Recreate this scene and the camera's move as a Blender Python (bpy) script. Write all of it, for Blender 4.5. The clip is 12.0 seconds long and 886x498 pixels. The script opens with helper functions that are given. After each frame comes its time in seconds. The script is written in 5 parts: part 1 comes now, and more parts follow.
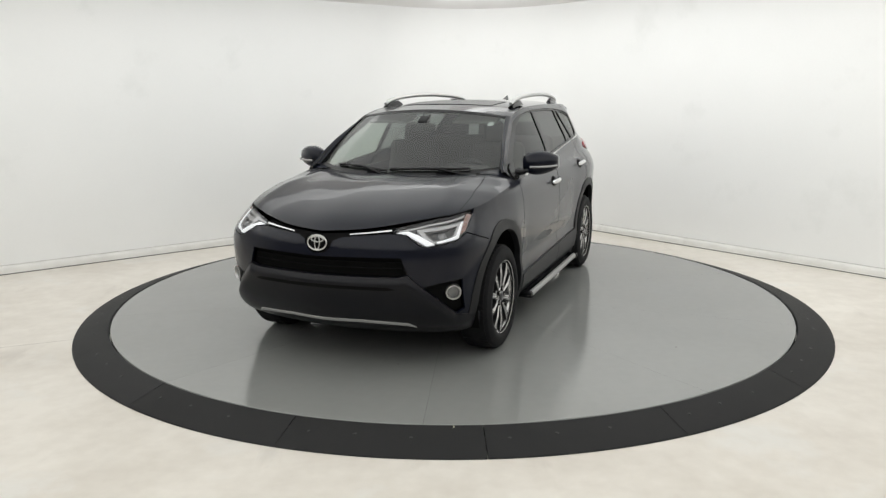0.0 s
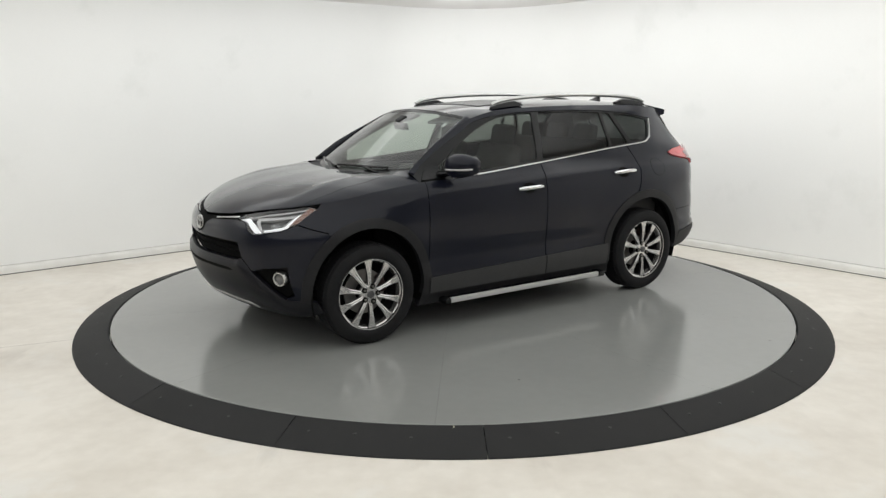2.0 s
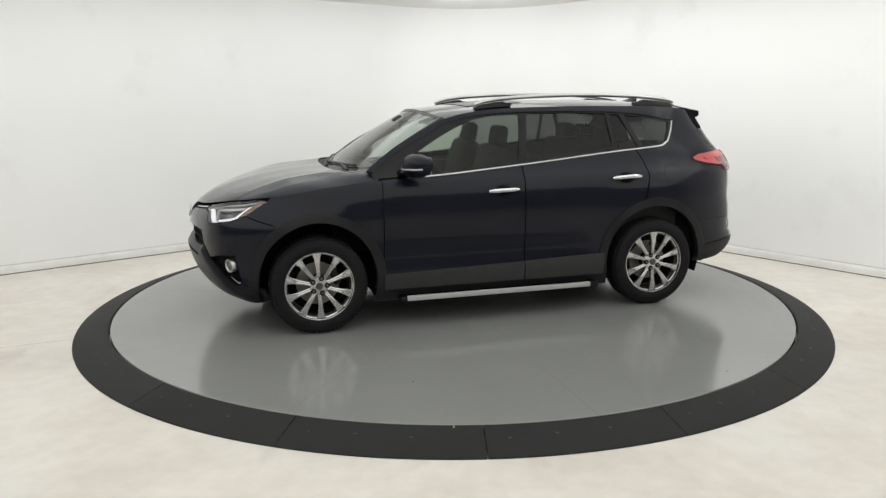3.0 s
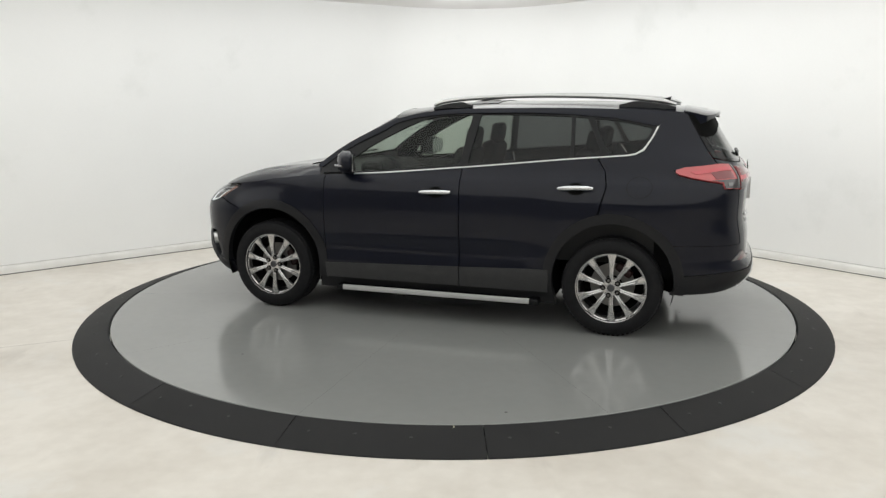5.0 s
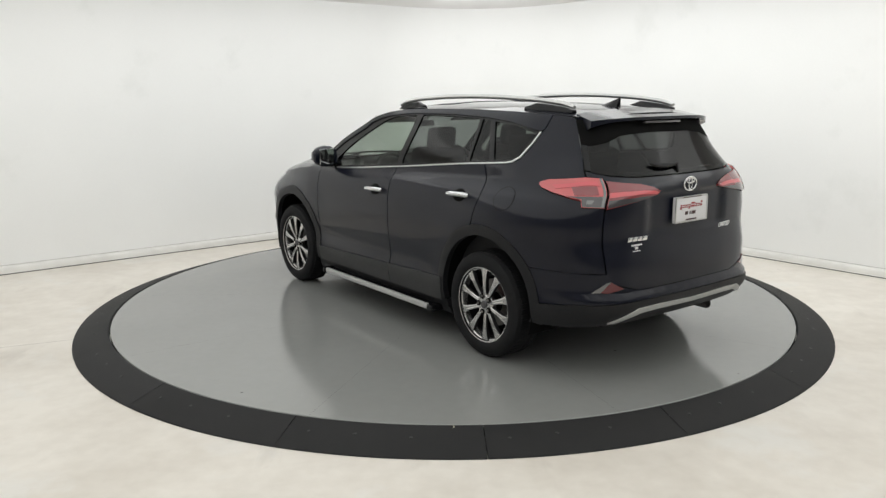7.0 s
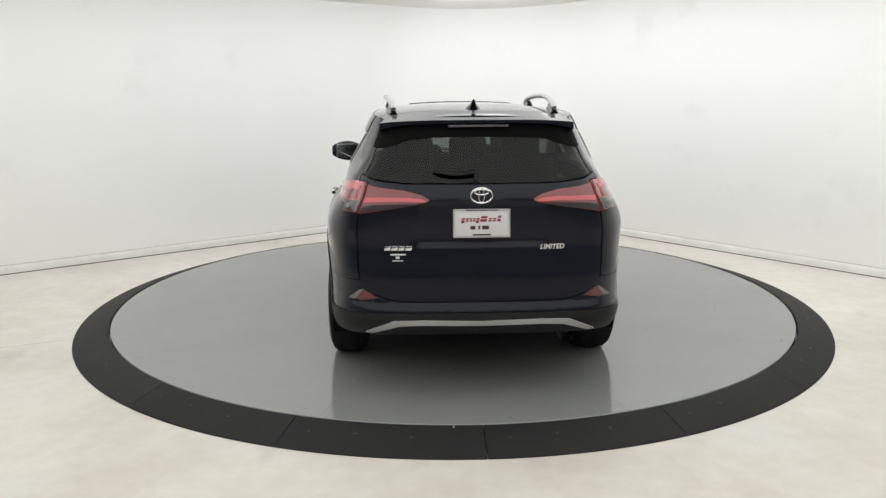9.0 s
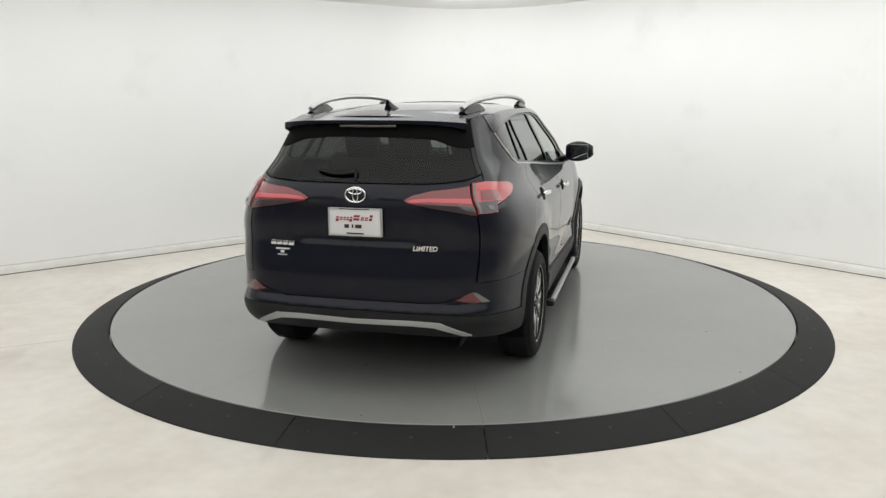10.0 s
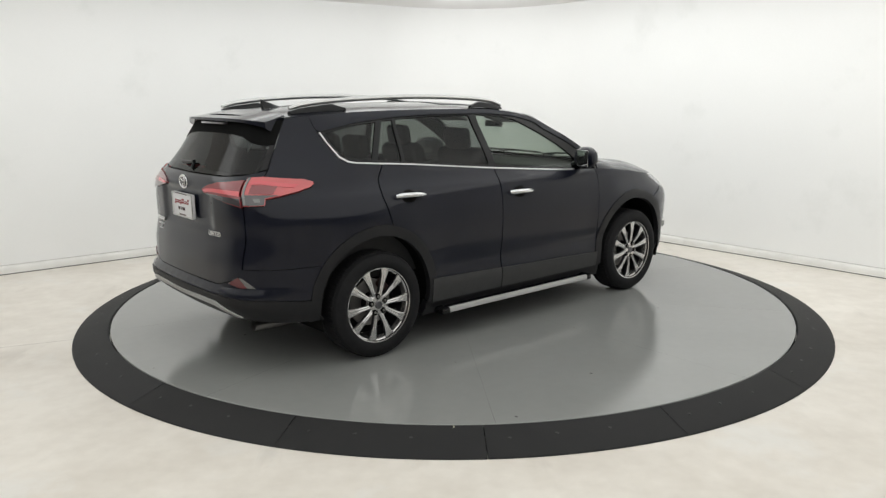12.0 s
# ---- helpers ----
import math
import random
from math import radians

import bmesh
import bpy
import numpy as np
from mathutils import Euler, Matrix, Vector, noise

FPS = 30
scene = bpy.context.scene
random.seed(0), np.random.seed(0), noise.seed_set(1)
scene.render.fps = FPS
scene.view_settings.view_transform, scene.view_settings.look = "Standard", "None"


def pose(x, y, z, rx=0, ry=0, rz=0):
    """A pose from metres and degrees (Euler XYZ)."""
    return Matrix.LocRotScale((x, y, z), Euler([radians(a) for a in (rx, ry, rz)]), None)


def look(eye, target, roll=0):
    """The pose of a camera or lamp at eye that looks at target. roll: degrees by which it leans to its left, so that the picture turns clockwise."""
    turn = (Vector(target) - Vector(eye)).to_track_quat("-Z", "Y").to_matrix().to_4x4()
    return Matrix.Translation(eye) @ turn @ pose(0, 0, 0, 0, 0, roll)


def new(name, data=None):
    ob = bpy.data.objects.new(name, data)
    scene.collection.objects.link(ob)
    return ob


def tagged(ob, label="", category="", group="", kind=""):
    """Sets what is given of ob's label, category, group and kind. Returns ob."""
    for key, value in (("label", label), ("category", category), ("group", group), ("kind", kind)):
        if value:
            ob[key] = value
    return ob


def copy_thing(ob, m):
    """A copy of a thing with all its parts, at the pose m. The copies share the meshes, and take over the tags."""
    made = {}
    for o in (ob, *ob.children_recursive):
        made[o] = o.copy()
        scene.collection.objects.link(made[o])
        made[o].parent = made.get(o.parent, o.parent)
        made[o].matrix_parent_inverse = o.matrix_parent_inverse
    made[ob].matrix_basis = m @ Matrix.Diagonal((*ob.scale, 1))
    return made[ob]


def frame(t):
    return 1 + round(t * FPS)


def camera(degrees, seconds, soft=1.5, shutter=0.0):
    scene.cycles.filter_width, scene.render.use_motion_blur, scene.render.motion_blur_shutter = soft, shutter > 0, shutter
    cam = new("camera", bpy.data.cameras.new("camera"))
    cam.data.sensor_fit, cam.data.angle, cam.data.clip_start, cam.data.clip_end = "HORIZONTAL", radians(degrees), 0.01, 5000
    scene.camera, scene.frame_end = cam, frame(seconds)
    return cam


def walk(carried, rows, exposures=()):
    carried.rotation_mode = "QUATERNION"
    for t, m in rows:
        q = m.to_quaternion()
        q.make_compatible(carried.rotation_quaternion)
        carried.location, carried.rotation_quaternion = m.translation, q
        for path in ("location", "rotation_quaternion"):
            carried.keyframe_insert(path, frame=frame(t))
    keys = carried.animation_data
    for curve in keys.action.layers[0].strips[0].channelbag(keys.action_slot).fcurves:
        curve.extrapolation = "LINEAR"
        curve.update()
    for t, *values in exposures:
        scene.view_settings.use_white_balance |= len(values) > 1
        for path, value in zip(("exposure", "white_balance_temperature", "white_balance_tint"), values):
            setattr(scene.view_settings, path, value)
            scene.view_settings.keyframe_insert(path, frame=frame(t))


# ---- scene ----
cam = camera(59.13, 12.0, soft=1.4)
EYE = (0.0, -6.512, 1.703)
CAM_POSE = pose(*EYE) @ pose(0, 0, 0, 0, 0, 0.617) @ pose(0, 0, 0, 78.52, 0, 0) @ pose(0, 0, 0, 0, 0, -0.35)
walk(cam, [(0, CAM_POSE), (12, CAM_POSE)])

DISC_R, RING_R, DROP = 2.718, 2.969, 0.0726   # turntable, rubber ramp, height of the table above the floor
TURN0, RATE = -111.2, -17.33                  # heading of the car at the start, degrees a second

# ---------------------------------------------------------------- light
scene.view_settings.exposure = 0.0
world = bpy.data.worlds.new("world")
scene.world = world
world.use_nodes = True
world.node_tree.nodes["Background"].inputs[0].default_value = (0.9, 0.95, 1.0, 1)
world.node_tree.nodes["Background"].inputs[1].default_value = 0.05


CEIL = 2.78
CORNER = Vector((0.466, 4.99))
DIR_L = Vector((math.cos(radians(218.7)), math.sin(radians(218.7))))
DIR_R = Vector((math.cos(radians(310.8)), math.sin(radians(310.8))))
ROOM_L, ROOM_R, ROUND = 13.5, 13.5, 1.5
# one broad diffuser under the ceiling, above the turntable and the camera
data = bpy.data.lights.new("ceiling_diffuser_lamp", "AREA")
data.shape, data.size, data.size_y, data.energy, data.color = "RECTANGLE", 11.0, 11.0, 306, (0.965, 0.995, 0.985)
spot = CORNER + DIR_L * 6.35 + DIR_R * 6.65
new("ceiling_diffuser_lamp", data).matrix_basis = pose(spot.x, spot.y, CEIL - 0.05, 0, 0, 218.7)

# unseen strip lamps added above, turned towards the two walls to brighten them
for along, inward, first, length, watts in ((DIR_L, DIR_R, 0.9, 7.0, 36), (DIR_R, DIR_L, 0.9, 7.0, 45)):
    data = bpy.data.lights.new("wall_fill_lamp", "AREA")
    data.shape, data.size, data.size_y, data.energy, data.color = "RECTANGLE", length, 0.35, watts, (0.98, 1.0, 0.99)
    c = CORNER + along * (first + length / 2) + inward * 1.75
    aim = c - inward * 1.75
    turn = look((c.x, c.y, 2.66), (aim.x, aim.y, 2.66 - 0.85))
    new("wall_fill_lamp", data).matrix_basis = turn


# ---------------------------------------------------------------- materials
def tree(name):
    m = bpy.data.materials.new(name)
    m.use_nodes = True
    return m, m.node_tree.nodes, m.node_tree.links, m.node_tree.nodes["Principled BSDF"]


def mat(name, colour, rough=0.5, metal=0.0, vary=0.0, scale=8.0, bump=0.0, fine=120.0, coat=0.0, spec=0.5, rough_vary=0.0, tint=None):
    """A surface with two scales of variation in colour and roughness and a fine relief."""
    m, n, l, b = tree(name)
    b.inputs["Base Color"].default_value = (*colour, 1)
    b.inputs["Roughness"].default_value = rough
    b.inputs["Metallic"].default_value = metal
    b.inputs["Specular IOR Level"].default_value = spec
    b.inputs["Coat Weight"].default_value = coat
    b.inputs["Coat Roughness"].default_value = 0.03
    if vary or rough_vary or bump:
        co = n.new("ShaderNodeTexCoord")
        big = n.new("ShaderNodeTexNoise")
        big.inputs["Scale"].default_value, big.inputs["Detail"].default_value = scale, 6
        small = n.new("ShaderNodeTexNoise")
        small.inputs["Scale"].default_value, small.inputs["Detail"].default_value = fine, 3
        for t in (big, small):
            l.new(co.outputs["Object"], t.inputs["Vector"])
        mixed = n.new("ShaderNodeMix")
        mixed.inputs[0].default_value = 0.35
        l.new(big.outputs["Fac"], mixed.inputs[2]), l.new(small.outputs["Fac"], mixed.inputs[3])
        if vary:
            ramp = n.new("ShaderNodeValToRGB")
            other = tint or colour
            ramp.color_ramp.elements[0].position, ramp.color_ramp.elements[1].position = 0.36, 0.64
            ramp.color_ramp.elements[0].color = (*[c * (1 - vary) for c in other], 1)
            ramp.color_ramp.elements[1].color = (*[min(1, c * (1 + vary)) for c in colour], 1)
            l.new(mixed.outputs[0], ramp.inputs[0]), l.new(ramp.outputs[0], b.inputs["Base Color"])
        if rough_vary:
            mr = n.new("ShaderNodeMapRange")
            mr.inputs[3].default_value, mr.inputs[4].default_value = max(0.02, rough - rough_vary), min(1, rough + rough_vary)
            l.new(mixed.outputs[0], mr.inputs[0]), l.new(mr.outputs[0], b.inputs["Roughness"])
        if bump:
            bp = n.new("ShaderNodeBump")
            bp.inputs["Strength"].default_value, bp.inputs["Distance"].default_value = bump, 0.002
            l.new(small.outputs["Fac"], bp.inputs["Height"]), l.new(bp.outputs[0], b.inputs["Normal"])
    return m


def glow(name, colour, strength):
    m, n, l, b = tree(name)
    b.inputs["Emission Color"].default_value = (*colour, 1)
    b.inputs["Emission Strength"].default_value = strength
    return m


def stained(m, colour, scale, low, high, amount, seed=0.0, stretch=(1, 1, 1)):
    """Lay sparse blotches of a second colour over a material's base colour."""
    n, l = m.node_tree.nodes, m.node_tree.links
    b = n["Principled BSDF"]
    co, mp, tex, rng, mixer = n.new("ShaderNodeTexCoord"), n.new("ShaderNodeMapping"), n.new("ShaderNodeTexNoise"), n.new("ShaderNodeMapRange"), n.new("ShaderNodeMix")
    mixer.data_type = "RGBA"
    mp.inputs["Location"].default_value, mp.inputs["Scale"].default_value = (seed, seed * 0.7, seed * 0.3), stretch
    tex.inputs["Scale"].default_value, tex.inputs["Detail"].default_value, tex.inputs["Roughness"].default_value = scale, 5, 0.6
    rng.inputs[1].default_value, rng.inputs[2].default_value, rng.inputs[3].default_value, rng.inputs[4].default_value = low, high, 0.0, amount
    mixer.inputs[7].default_value = (*colour, 1)
    old = b.inputs["Base Color"]
    if old.is_linked:
        l.new(old.links[0].from_socket, mixer.inputs[6])
    else:
        mixer.inputs[6].default_value = old.default_value[:]
    l.new(co.outputs["Object"], mp.inputs[0]), l.new(mp.outputs[0], tex.inputs["Vector"]), l.new(tex.outputs["Fac"], rng.inputs[0])
    l.new(rng.outputs[0], mixer.inputs[0]), l.new(mixer.outputs[2], b.inputs["Base Color"])
    return m


def specked(m, colour, scale, size):
    """Small scattered specks of dirt."""
    n, l = m.node_tree.nodes, m.node_tree.links
    b = n["Principled BSDF"]
    co, tex, rng, mixer = n.new("ShaderNodeTexCoord"), n.new("ShaderNodeTexVoronoi"), n.new("ShaderNodeMapRange"), n.new("ShaderNodeMix")
    mixer.data_type = "RGBA"
    tex.inputs["Scale"].default_value = scale
    rng.inputs[1].default_value, rng.inputs[2].default_value, rng.inputs[3].default_value, rng.inputs[4].default_value = size, size * 1.6, 0.8, 0.0
    mixer.inputs[7].default_value = (*colour, 1)
    l.new(b.inputs["Base Color"].links[0].from_socket, mixer.inputs[6])
    l.new(co.outputs["Object"], tex.inputs["Vector"]), l.new(tex.outputs["Distance"], rng.inputs[0])
    l.new(rng.outputs[0], mixer.inputs[0]), l.new(mixer.outputs[2], b.inputs["Base Color"])
    return m


M_WALL = mat("wall_paint", (0.90, 0.90, 0.89), 0.55, vary=0.012, scale=1.2, bump=0.05, fine=60)
stained(M_WALL, (0.74, 0.75, 0.73), 1.1, 0.61, 0.76, 0.4, 3.1)
M_BACK = mat("unseen_wall_grey", (0.22, 0.22, 0.22), 0.6, vary=0.03, scale=1.5)
M_CEIL = mat("ceiling_paint", (0.88, 0.86, 0.86), 0.8, vary=0.01, scale=2)
M_FLOOR = mat("sealed_concrete", (0.75, 0.71, 0.65), 0.42, vary=0.06, scale=1.1, fine=9, bump=0.04, rough_vary=0.12, tint=(0.70, 0.65, 0.58))
stained(M_FLOOR, (0.78, 0.765, 0.73), 1.6, 0.56, 0.68, 0.6, 5.0)
stained(M_FLOOR, (0.46, 0.42, 0.37), 2.3, 0.60, 0.75, 0.5, 9.0, (1, 0.35, 1))
M_DISC = mat("grey_epoxy", (0.26, 0.265, 0.256), 0.14, vary=0.03, scale=1.5, rough_vary=0.04, fine=14, spec=0.85)
stained(M_DISC, (0.25, 0.25, 0.24), 1.3, 0.55, 0.75, 0.35, 4.0)
specked(M_DISC, (0.07, 0.07, 0.065), 3.2, 0.022)
M_GAP = mat("dark_seam_and_shade", (0.03, 0.03, 0.03), 0.8)
M_RUBBER = mat("black_rubber", (0.0115, 0.0115, 0.012), 0.7, spec=0.4, vary=0.15, scale=6, bump=0.3, fine=300)
def per_piece(m, low, high):
    """Let each piece of a material differ a little in tone."""
    n, l = m.node_tree.nodes, m.node_tree.links
    b = n["Principled BSDF"]
    info, rng, mul = n.new("ShaderNodeObjectInfo"), n.new("ShaderNodeMapRange"), n.new("ShaderNodeMix")
    mul.data_type, mul.blend_type = "RGBA", "MULTIPLY"
    mul.inputs[0].default_value = 1.0
    rng.inputs[3].default_value, rng.inputs[4].default_value = low, high
    l.new(b.inputs["Base Color"].links[0].from_socket, mul.inputs[6])
    l.new(info.outputs["Random"], rng.inputs[0]), l.new(rng.outputs[0], mul.inputs[7]), l.new(mul.outputs[2], b.inputs["Base Color"])


per_piece(M_RUBBER, 0.65, 1.5)
per_piece(M_DISC, 0.985, 1.015)
M_BOLT = mat("dark_steel_bolt", (0.05, 0.05, 0.05), 0.4, 0.7)
M_MARK = mat("pale_yellow_mark", (0.5, 0.47, 0.36), 0.6)
M_GREY_LINE = mat("grey_line", (0.66, 0.65, 0.62), 0.7, vary=0.2, scale=15)
M_BASE = mat("baseboard_paint", (0.80, 0.79, 0.76), 0.5, vary=0.06, scale=5)
stained(M_BASE, (0.55, 0.53, 0.49), 4.0, 0.58, 0.72, 0.5, 2.0)


# ---------------------------------------------------------------- mesh helpers
def finish(name, bm, material, parent=None, label="", smooth=True, kind=""):
    me = bpy.data.meshes.new(name)
    bmesh.ops.recalc_face_normals(bm, faces=bm.faces)
    if parent and sum(f.calc_area() * f.normal.dot(f.calc_center_median() - Vector((-0.3, 0, 0.8))) for f in bm.faces) < 0 and any(len(e.link_faces) == 1 for e in bm.edges):
        bmesh.ops.reverse_faces(bm, faces=bm.faces)
    bm.to_mesh(me)
    bm.free()
    for m in material if isinstance(material, (list, tuple)) else (material,):
        me.materials.append(m)
    if smooth:
        me.polygons.foreach_set("use_smooth", [True] * len(me.polygons))
        me.set_sharp_from_angle(angle=radians(35))
    ob = new(name, me)
    if parent:
        ob.parent = parent
    return tagged(ob, label, kind=kind)


def part(name, bm, material, parent, label="", smooth=True):
    return finish(name, bm, material, parent, label, smooth)


def box(bm, x0, x1, y0, y1, z0, z1, bevel=0.0, m=None):
    b2 = bmesh.new()
    bmesh.ops.create_cube(b2, size=1)
    for v in b2.verts:
        v.co = Vector((x0 + (v.co.x + 0.5) * (x1 - x0), y0 + (v.co.y + 0.5) * (y1 - y0), z0 + (v.co.z + 0.5) * (z1 - z0)))
    if bevel:
        bmesh.ops.bevel(b2, geom=b2.edges[:], offset=bevel, segments=2, affect="EDGES", profile=0.5)
    merge(bm, b2, m)
    return bm


def merge(bm, b2, m=None):
    if m is not None:
        b2.transform(m)
    me = bpy.data.meshes.new("tmp")
    b2.to_mesh(me)
    b2.free()
    bm.from_mesh(me)
    bpy.data.meshes.remove(me)


def lathe(bm, profile, steps=48, axis="z", a0=0.0, a1=360.0, m=None):
    """Turn a profile of (radius, height) round an axis."""
    b2 = bmesh.new()
    full = abs(a1 - a0) >= 359.9
    rings = []
    count = steps if full else steps + 1
    for k in range(count):
        a = radians(a0 + (a1 - a0) * k / steps)
        row = []
        for r, h in profile:
            p = {"z": (r * math.cos(a), r * math.sin(a), h), "y": (r * math.cos(a), h, r * math.sin(a)), "x": (h, r * math.cos(a), r * math.sin(a))}[axis]
            row.append(b2.verts.new(p))
        rings.append(row)
    for k in range(steps):
        r0, r1 = rings[k], rings[(k + 1) % count]
        for i in range(len(profile) - 1):
            b2.faces.new((r0[i], r0[i + 1], r1[i + 1], r1[i]))
    bmesh.ops.remove_doubles(b2, verts=b2.verts, dist=1e-5)
    merge(bm, b2, m)
    return bm


# ---------------------------------------------------------------- the room
def corner_line(inset=0.0, steps=16):
    """The plan line of the two walls with their rounded corner, moved into the room by inset."""
    c = CORNER + (DIR_L + DIR_R) * inset
    pts = [c + DIR_L * ROOM_L]
    p0, p1 = c + DIR_L * ROUND, c + DIR_R * ROUND
    for k in range(steps + 1):
        t = k / steps
        pts.append((1 - t) ** 2 * p0 + 2 * t * (1 - t) * c + t * t * p1)
    pts.append(c + DIR_R * ROOM_R)
    return pts


def band(bm, inner, outer, z0, z1):
    """A wall of some thickness between two plan lines."""
    rows = [[bm.verts.new((p.x, p.y, z)) for p in line] for line, z in ((inner, z0), (inner, z1), (outer, z1), (outer, z0))]
    for a in range(4):
        r0, r1 = rows[a], rows[(a + 1) % 4]
        for i in range(len(inner) - 1):
            bm.faces.new((r0[i], r0[i + 1], r1[i + 1], r1[i]))
    bm.faces.new([r[0] for r in rows]), bm.faces.new([r[-1] for r in rows])


def room():
    bm = bmesh.new()
    band(bm, corner_line(0), corner_line(-0.15), -DROP, CEIL)
    tagged(finish("wall_north", bm, M_WALL), "white painted studio wall with a rounded corner", "wall", kind="structure")
    bm = bmesh.new()
    profile = ((0.0, 0.008), (0.030, 0.008), (0.032, 0.062), (0.026, 0.074), (0.012, 0.084), (0.0, 0.087))
    rows = [[bm.verts.new((p.x, p.y, -DROP + z)) for p in corner_line(inset)] for inset, z in profile]
    for r0, r1 in zip(rows, rows[1:]):
        for i in range(len(r0) - 1):
            bm.faces.new((r0[i], r0[i + 1], r1[i + 1], r1[i]))
    tagged(finish("baseboard", bm, M_BASE), "low white skirting along the studio wall", "baseboard", kind="structure")
    # the shadow line under the skirting, drawn as a dark strip
    bm = bmesh.new()
    band(bm, corner_line(0.026), corner_line(0.0), -DROP, -DROP + 0.008)
    tagged(finish("trim", bm, M_GAP), "dark strip drawn for the shadow line under the skirting", "trim", kind="structure")
    # thin grey line along the top of the skirting
    bm = bmesh.new()
    band(bm, corner_line(0.006), corner_line(0.0), -DROP + 0.088, -DROP + 0.094)
    tagged(finish("trim", bm, M_GREY_LINE), "thin grey line above the skirting", "trim", kind="structure")
    a, b = CORNER + DIR_L * ROOM_L, CORNER + DIR_R * ROOM_R
    far = CORNER + DIR_L * ROOM_L + DIR_R * ROOM_R
    # unseen walls added to close the room, grey to darken the car's reflections
    for name, p, q in (("unseen_wall_west", a, far), ("unseen_wall_east", b, far)):
        bm = bmesh.new()
        side = (CORNER - (p + q) / 2).normalized() * -0.15
        band(bm, [p, q], [p + side, q + side], -DROP, CEIL)
        tagged(finish(name, bm, M_BACK), "unseen added grey wall that darkens the car's reflections", "wall", kind="structure")
    quad = [CORNER - (DIR_L + DIR_R) * 0.3, a - (DIR_R - DIR_L) * 0.3, far + (DIR_L + DIR_R) * 0.3, b + (DIR_R - DIR_L) * 0.3]
    for name, z0, z1, m, words in (("floor", -DROP - 0.2, -DROP, M_FLOOR, "cream sealed concrete floor with faint stains"), ("ceiling", CEIL, CEIL + 0.2, M_CEIL, "plain off-white studio ceiling")):
        bm = bmesh.new()
        lo, hi = [bm.verts.new((p.x, p.y, z0)) for p in quad], [bm.verts.new((p.x, p.y, z1)) for p in quad]
        bm.faces.new(lo), bm.faces.new(hi)
        for i in range(4):
            bm.faces.new((lo[i], lo[(i + 1) % 4], hi[(i + 1) % 4], hi[i]))
        tagged(finish(name, bm, m, smooth=False), words, name, kind="structure")


room()


def turntable():
    base = tagged(new("turntable"), "large round grey epoxy-coated vehicle turntable", "turntable")
    bm = bmesh.new()
    lathe(bm, [(0, -0.006), (DISC_R - 0.010, -0.006), (DISC_R - 0.010, -0.06), (0, -0.06)], 120)
    part("deck_core", bm, M_GAP, base, "dark core under the deck plates")
    for k in range(10):
        a0 = 18 + 36 * k
        bm = bmesh.new()
        lathe(bm, [(0.42, -0.005), (0.42, 0.0), (DISC_R - 0.010, 0.0), (DISC_R - 0.006, -0.004), (DISC_R - 0.006, -0.05)], 18, a0=a0 + 0.012, a1=a0 + 36 - 0.012)
        part("deck_plate", bm, M_DISC, base)
    bm = bmesh.new()
    lathe(bm, [(0, 0.0), (0.412, 0.0), (0.412, -0.005)], 48)
    part("hub_plate", bm, M_DISC, base)
    return base


def ramp_ring():
    ring = tagged(new("ramp_ring"), "black rubber ramp ring of bolted segments round the turntable", "ramp")
    count, first = 17, 273.4
    step = 360 / count
    slope = math.degrees(math.atan2(DROP - 0.008, RING_R - DISC_R - 0.02))
    bolt = None
    for k in range(count):
        a0 = first + step * k
        bm = bmesh.new()
        prof = [(DISC_R + 0.004, -DROP + 0.002), (DISC_R + 0.004, -0.001), (DISC_R + 0.012, 0.002), (RING_R - 0.008, -DROP + 0.010), (RING_R - 0.002, -DROP + 0.006), (RING_R, -DROP + 0.001), (DISC_R + 0.004, -DROP + 0.001)]
        lathe(bm, prof, 16, a0=a0 + 0.045, a1=a0 + step - 0.045)
        segment = part("ramp_segment", bm, M_RUBBER, ring)
        for f, r in ((0.12, 0.45), (0.36, 0.40), (0.64, 0.42)):
            if bolt is None:
                bm = bmesh.new()
                lathe(bm, [(0.0, 0.005), (0.008, 0.005), (0.010, 0.0), (0.016, -0.001), (0.016, -0.004)], 12)
                bolt = part("bolt", bm, M_BOLT, segment, "dark bolt head")
                ob = bolt
            else:
                ob = tagged(new("bolt", bolt.data), "dark bolt head")
                ob.parent = segment
            rr = DISC_R + (RING_R - DISC_R) * r
            ob.matrix_basis = pose(0, 0, 0, 0, 0, a0 + step * f) @ pose(rr, 0, -DROP * r + 0.004, 0, slope, 0)
    bm = bmesh.new()
    box(bm, -0.003, 0.003, -0.012, 0.010, -0.001, 0.002)
    mark = part("index_mark", bm, M_MARK, ring, "small pale yellow index mark")
    mark.matrix_basis = pose(0, 0, 0, 0, 0, 270.2) @ pose(DISC_R + 0.022, 0, 0.0, 0, slope, 90)
    return ring


table = turntable()
ramp_ring()
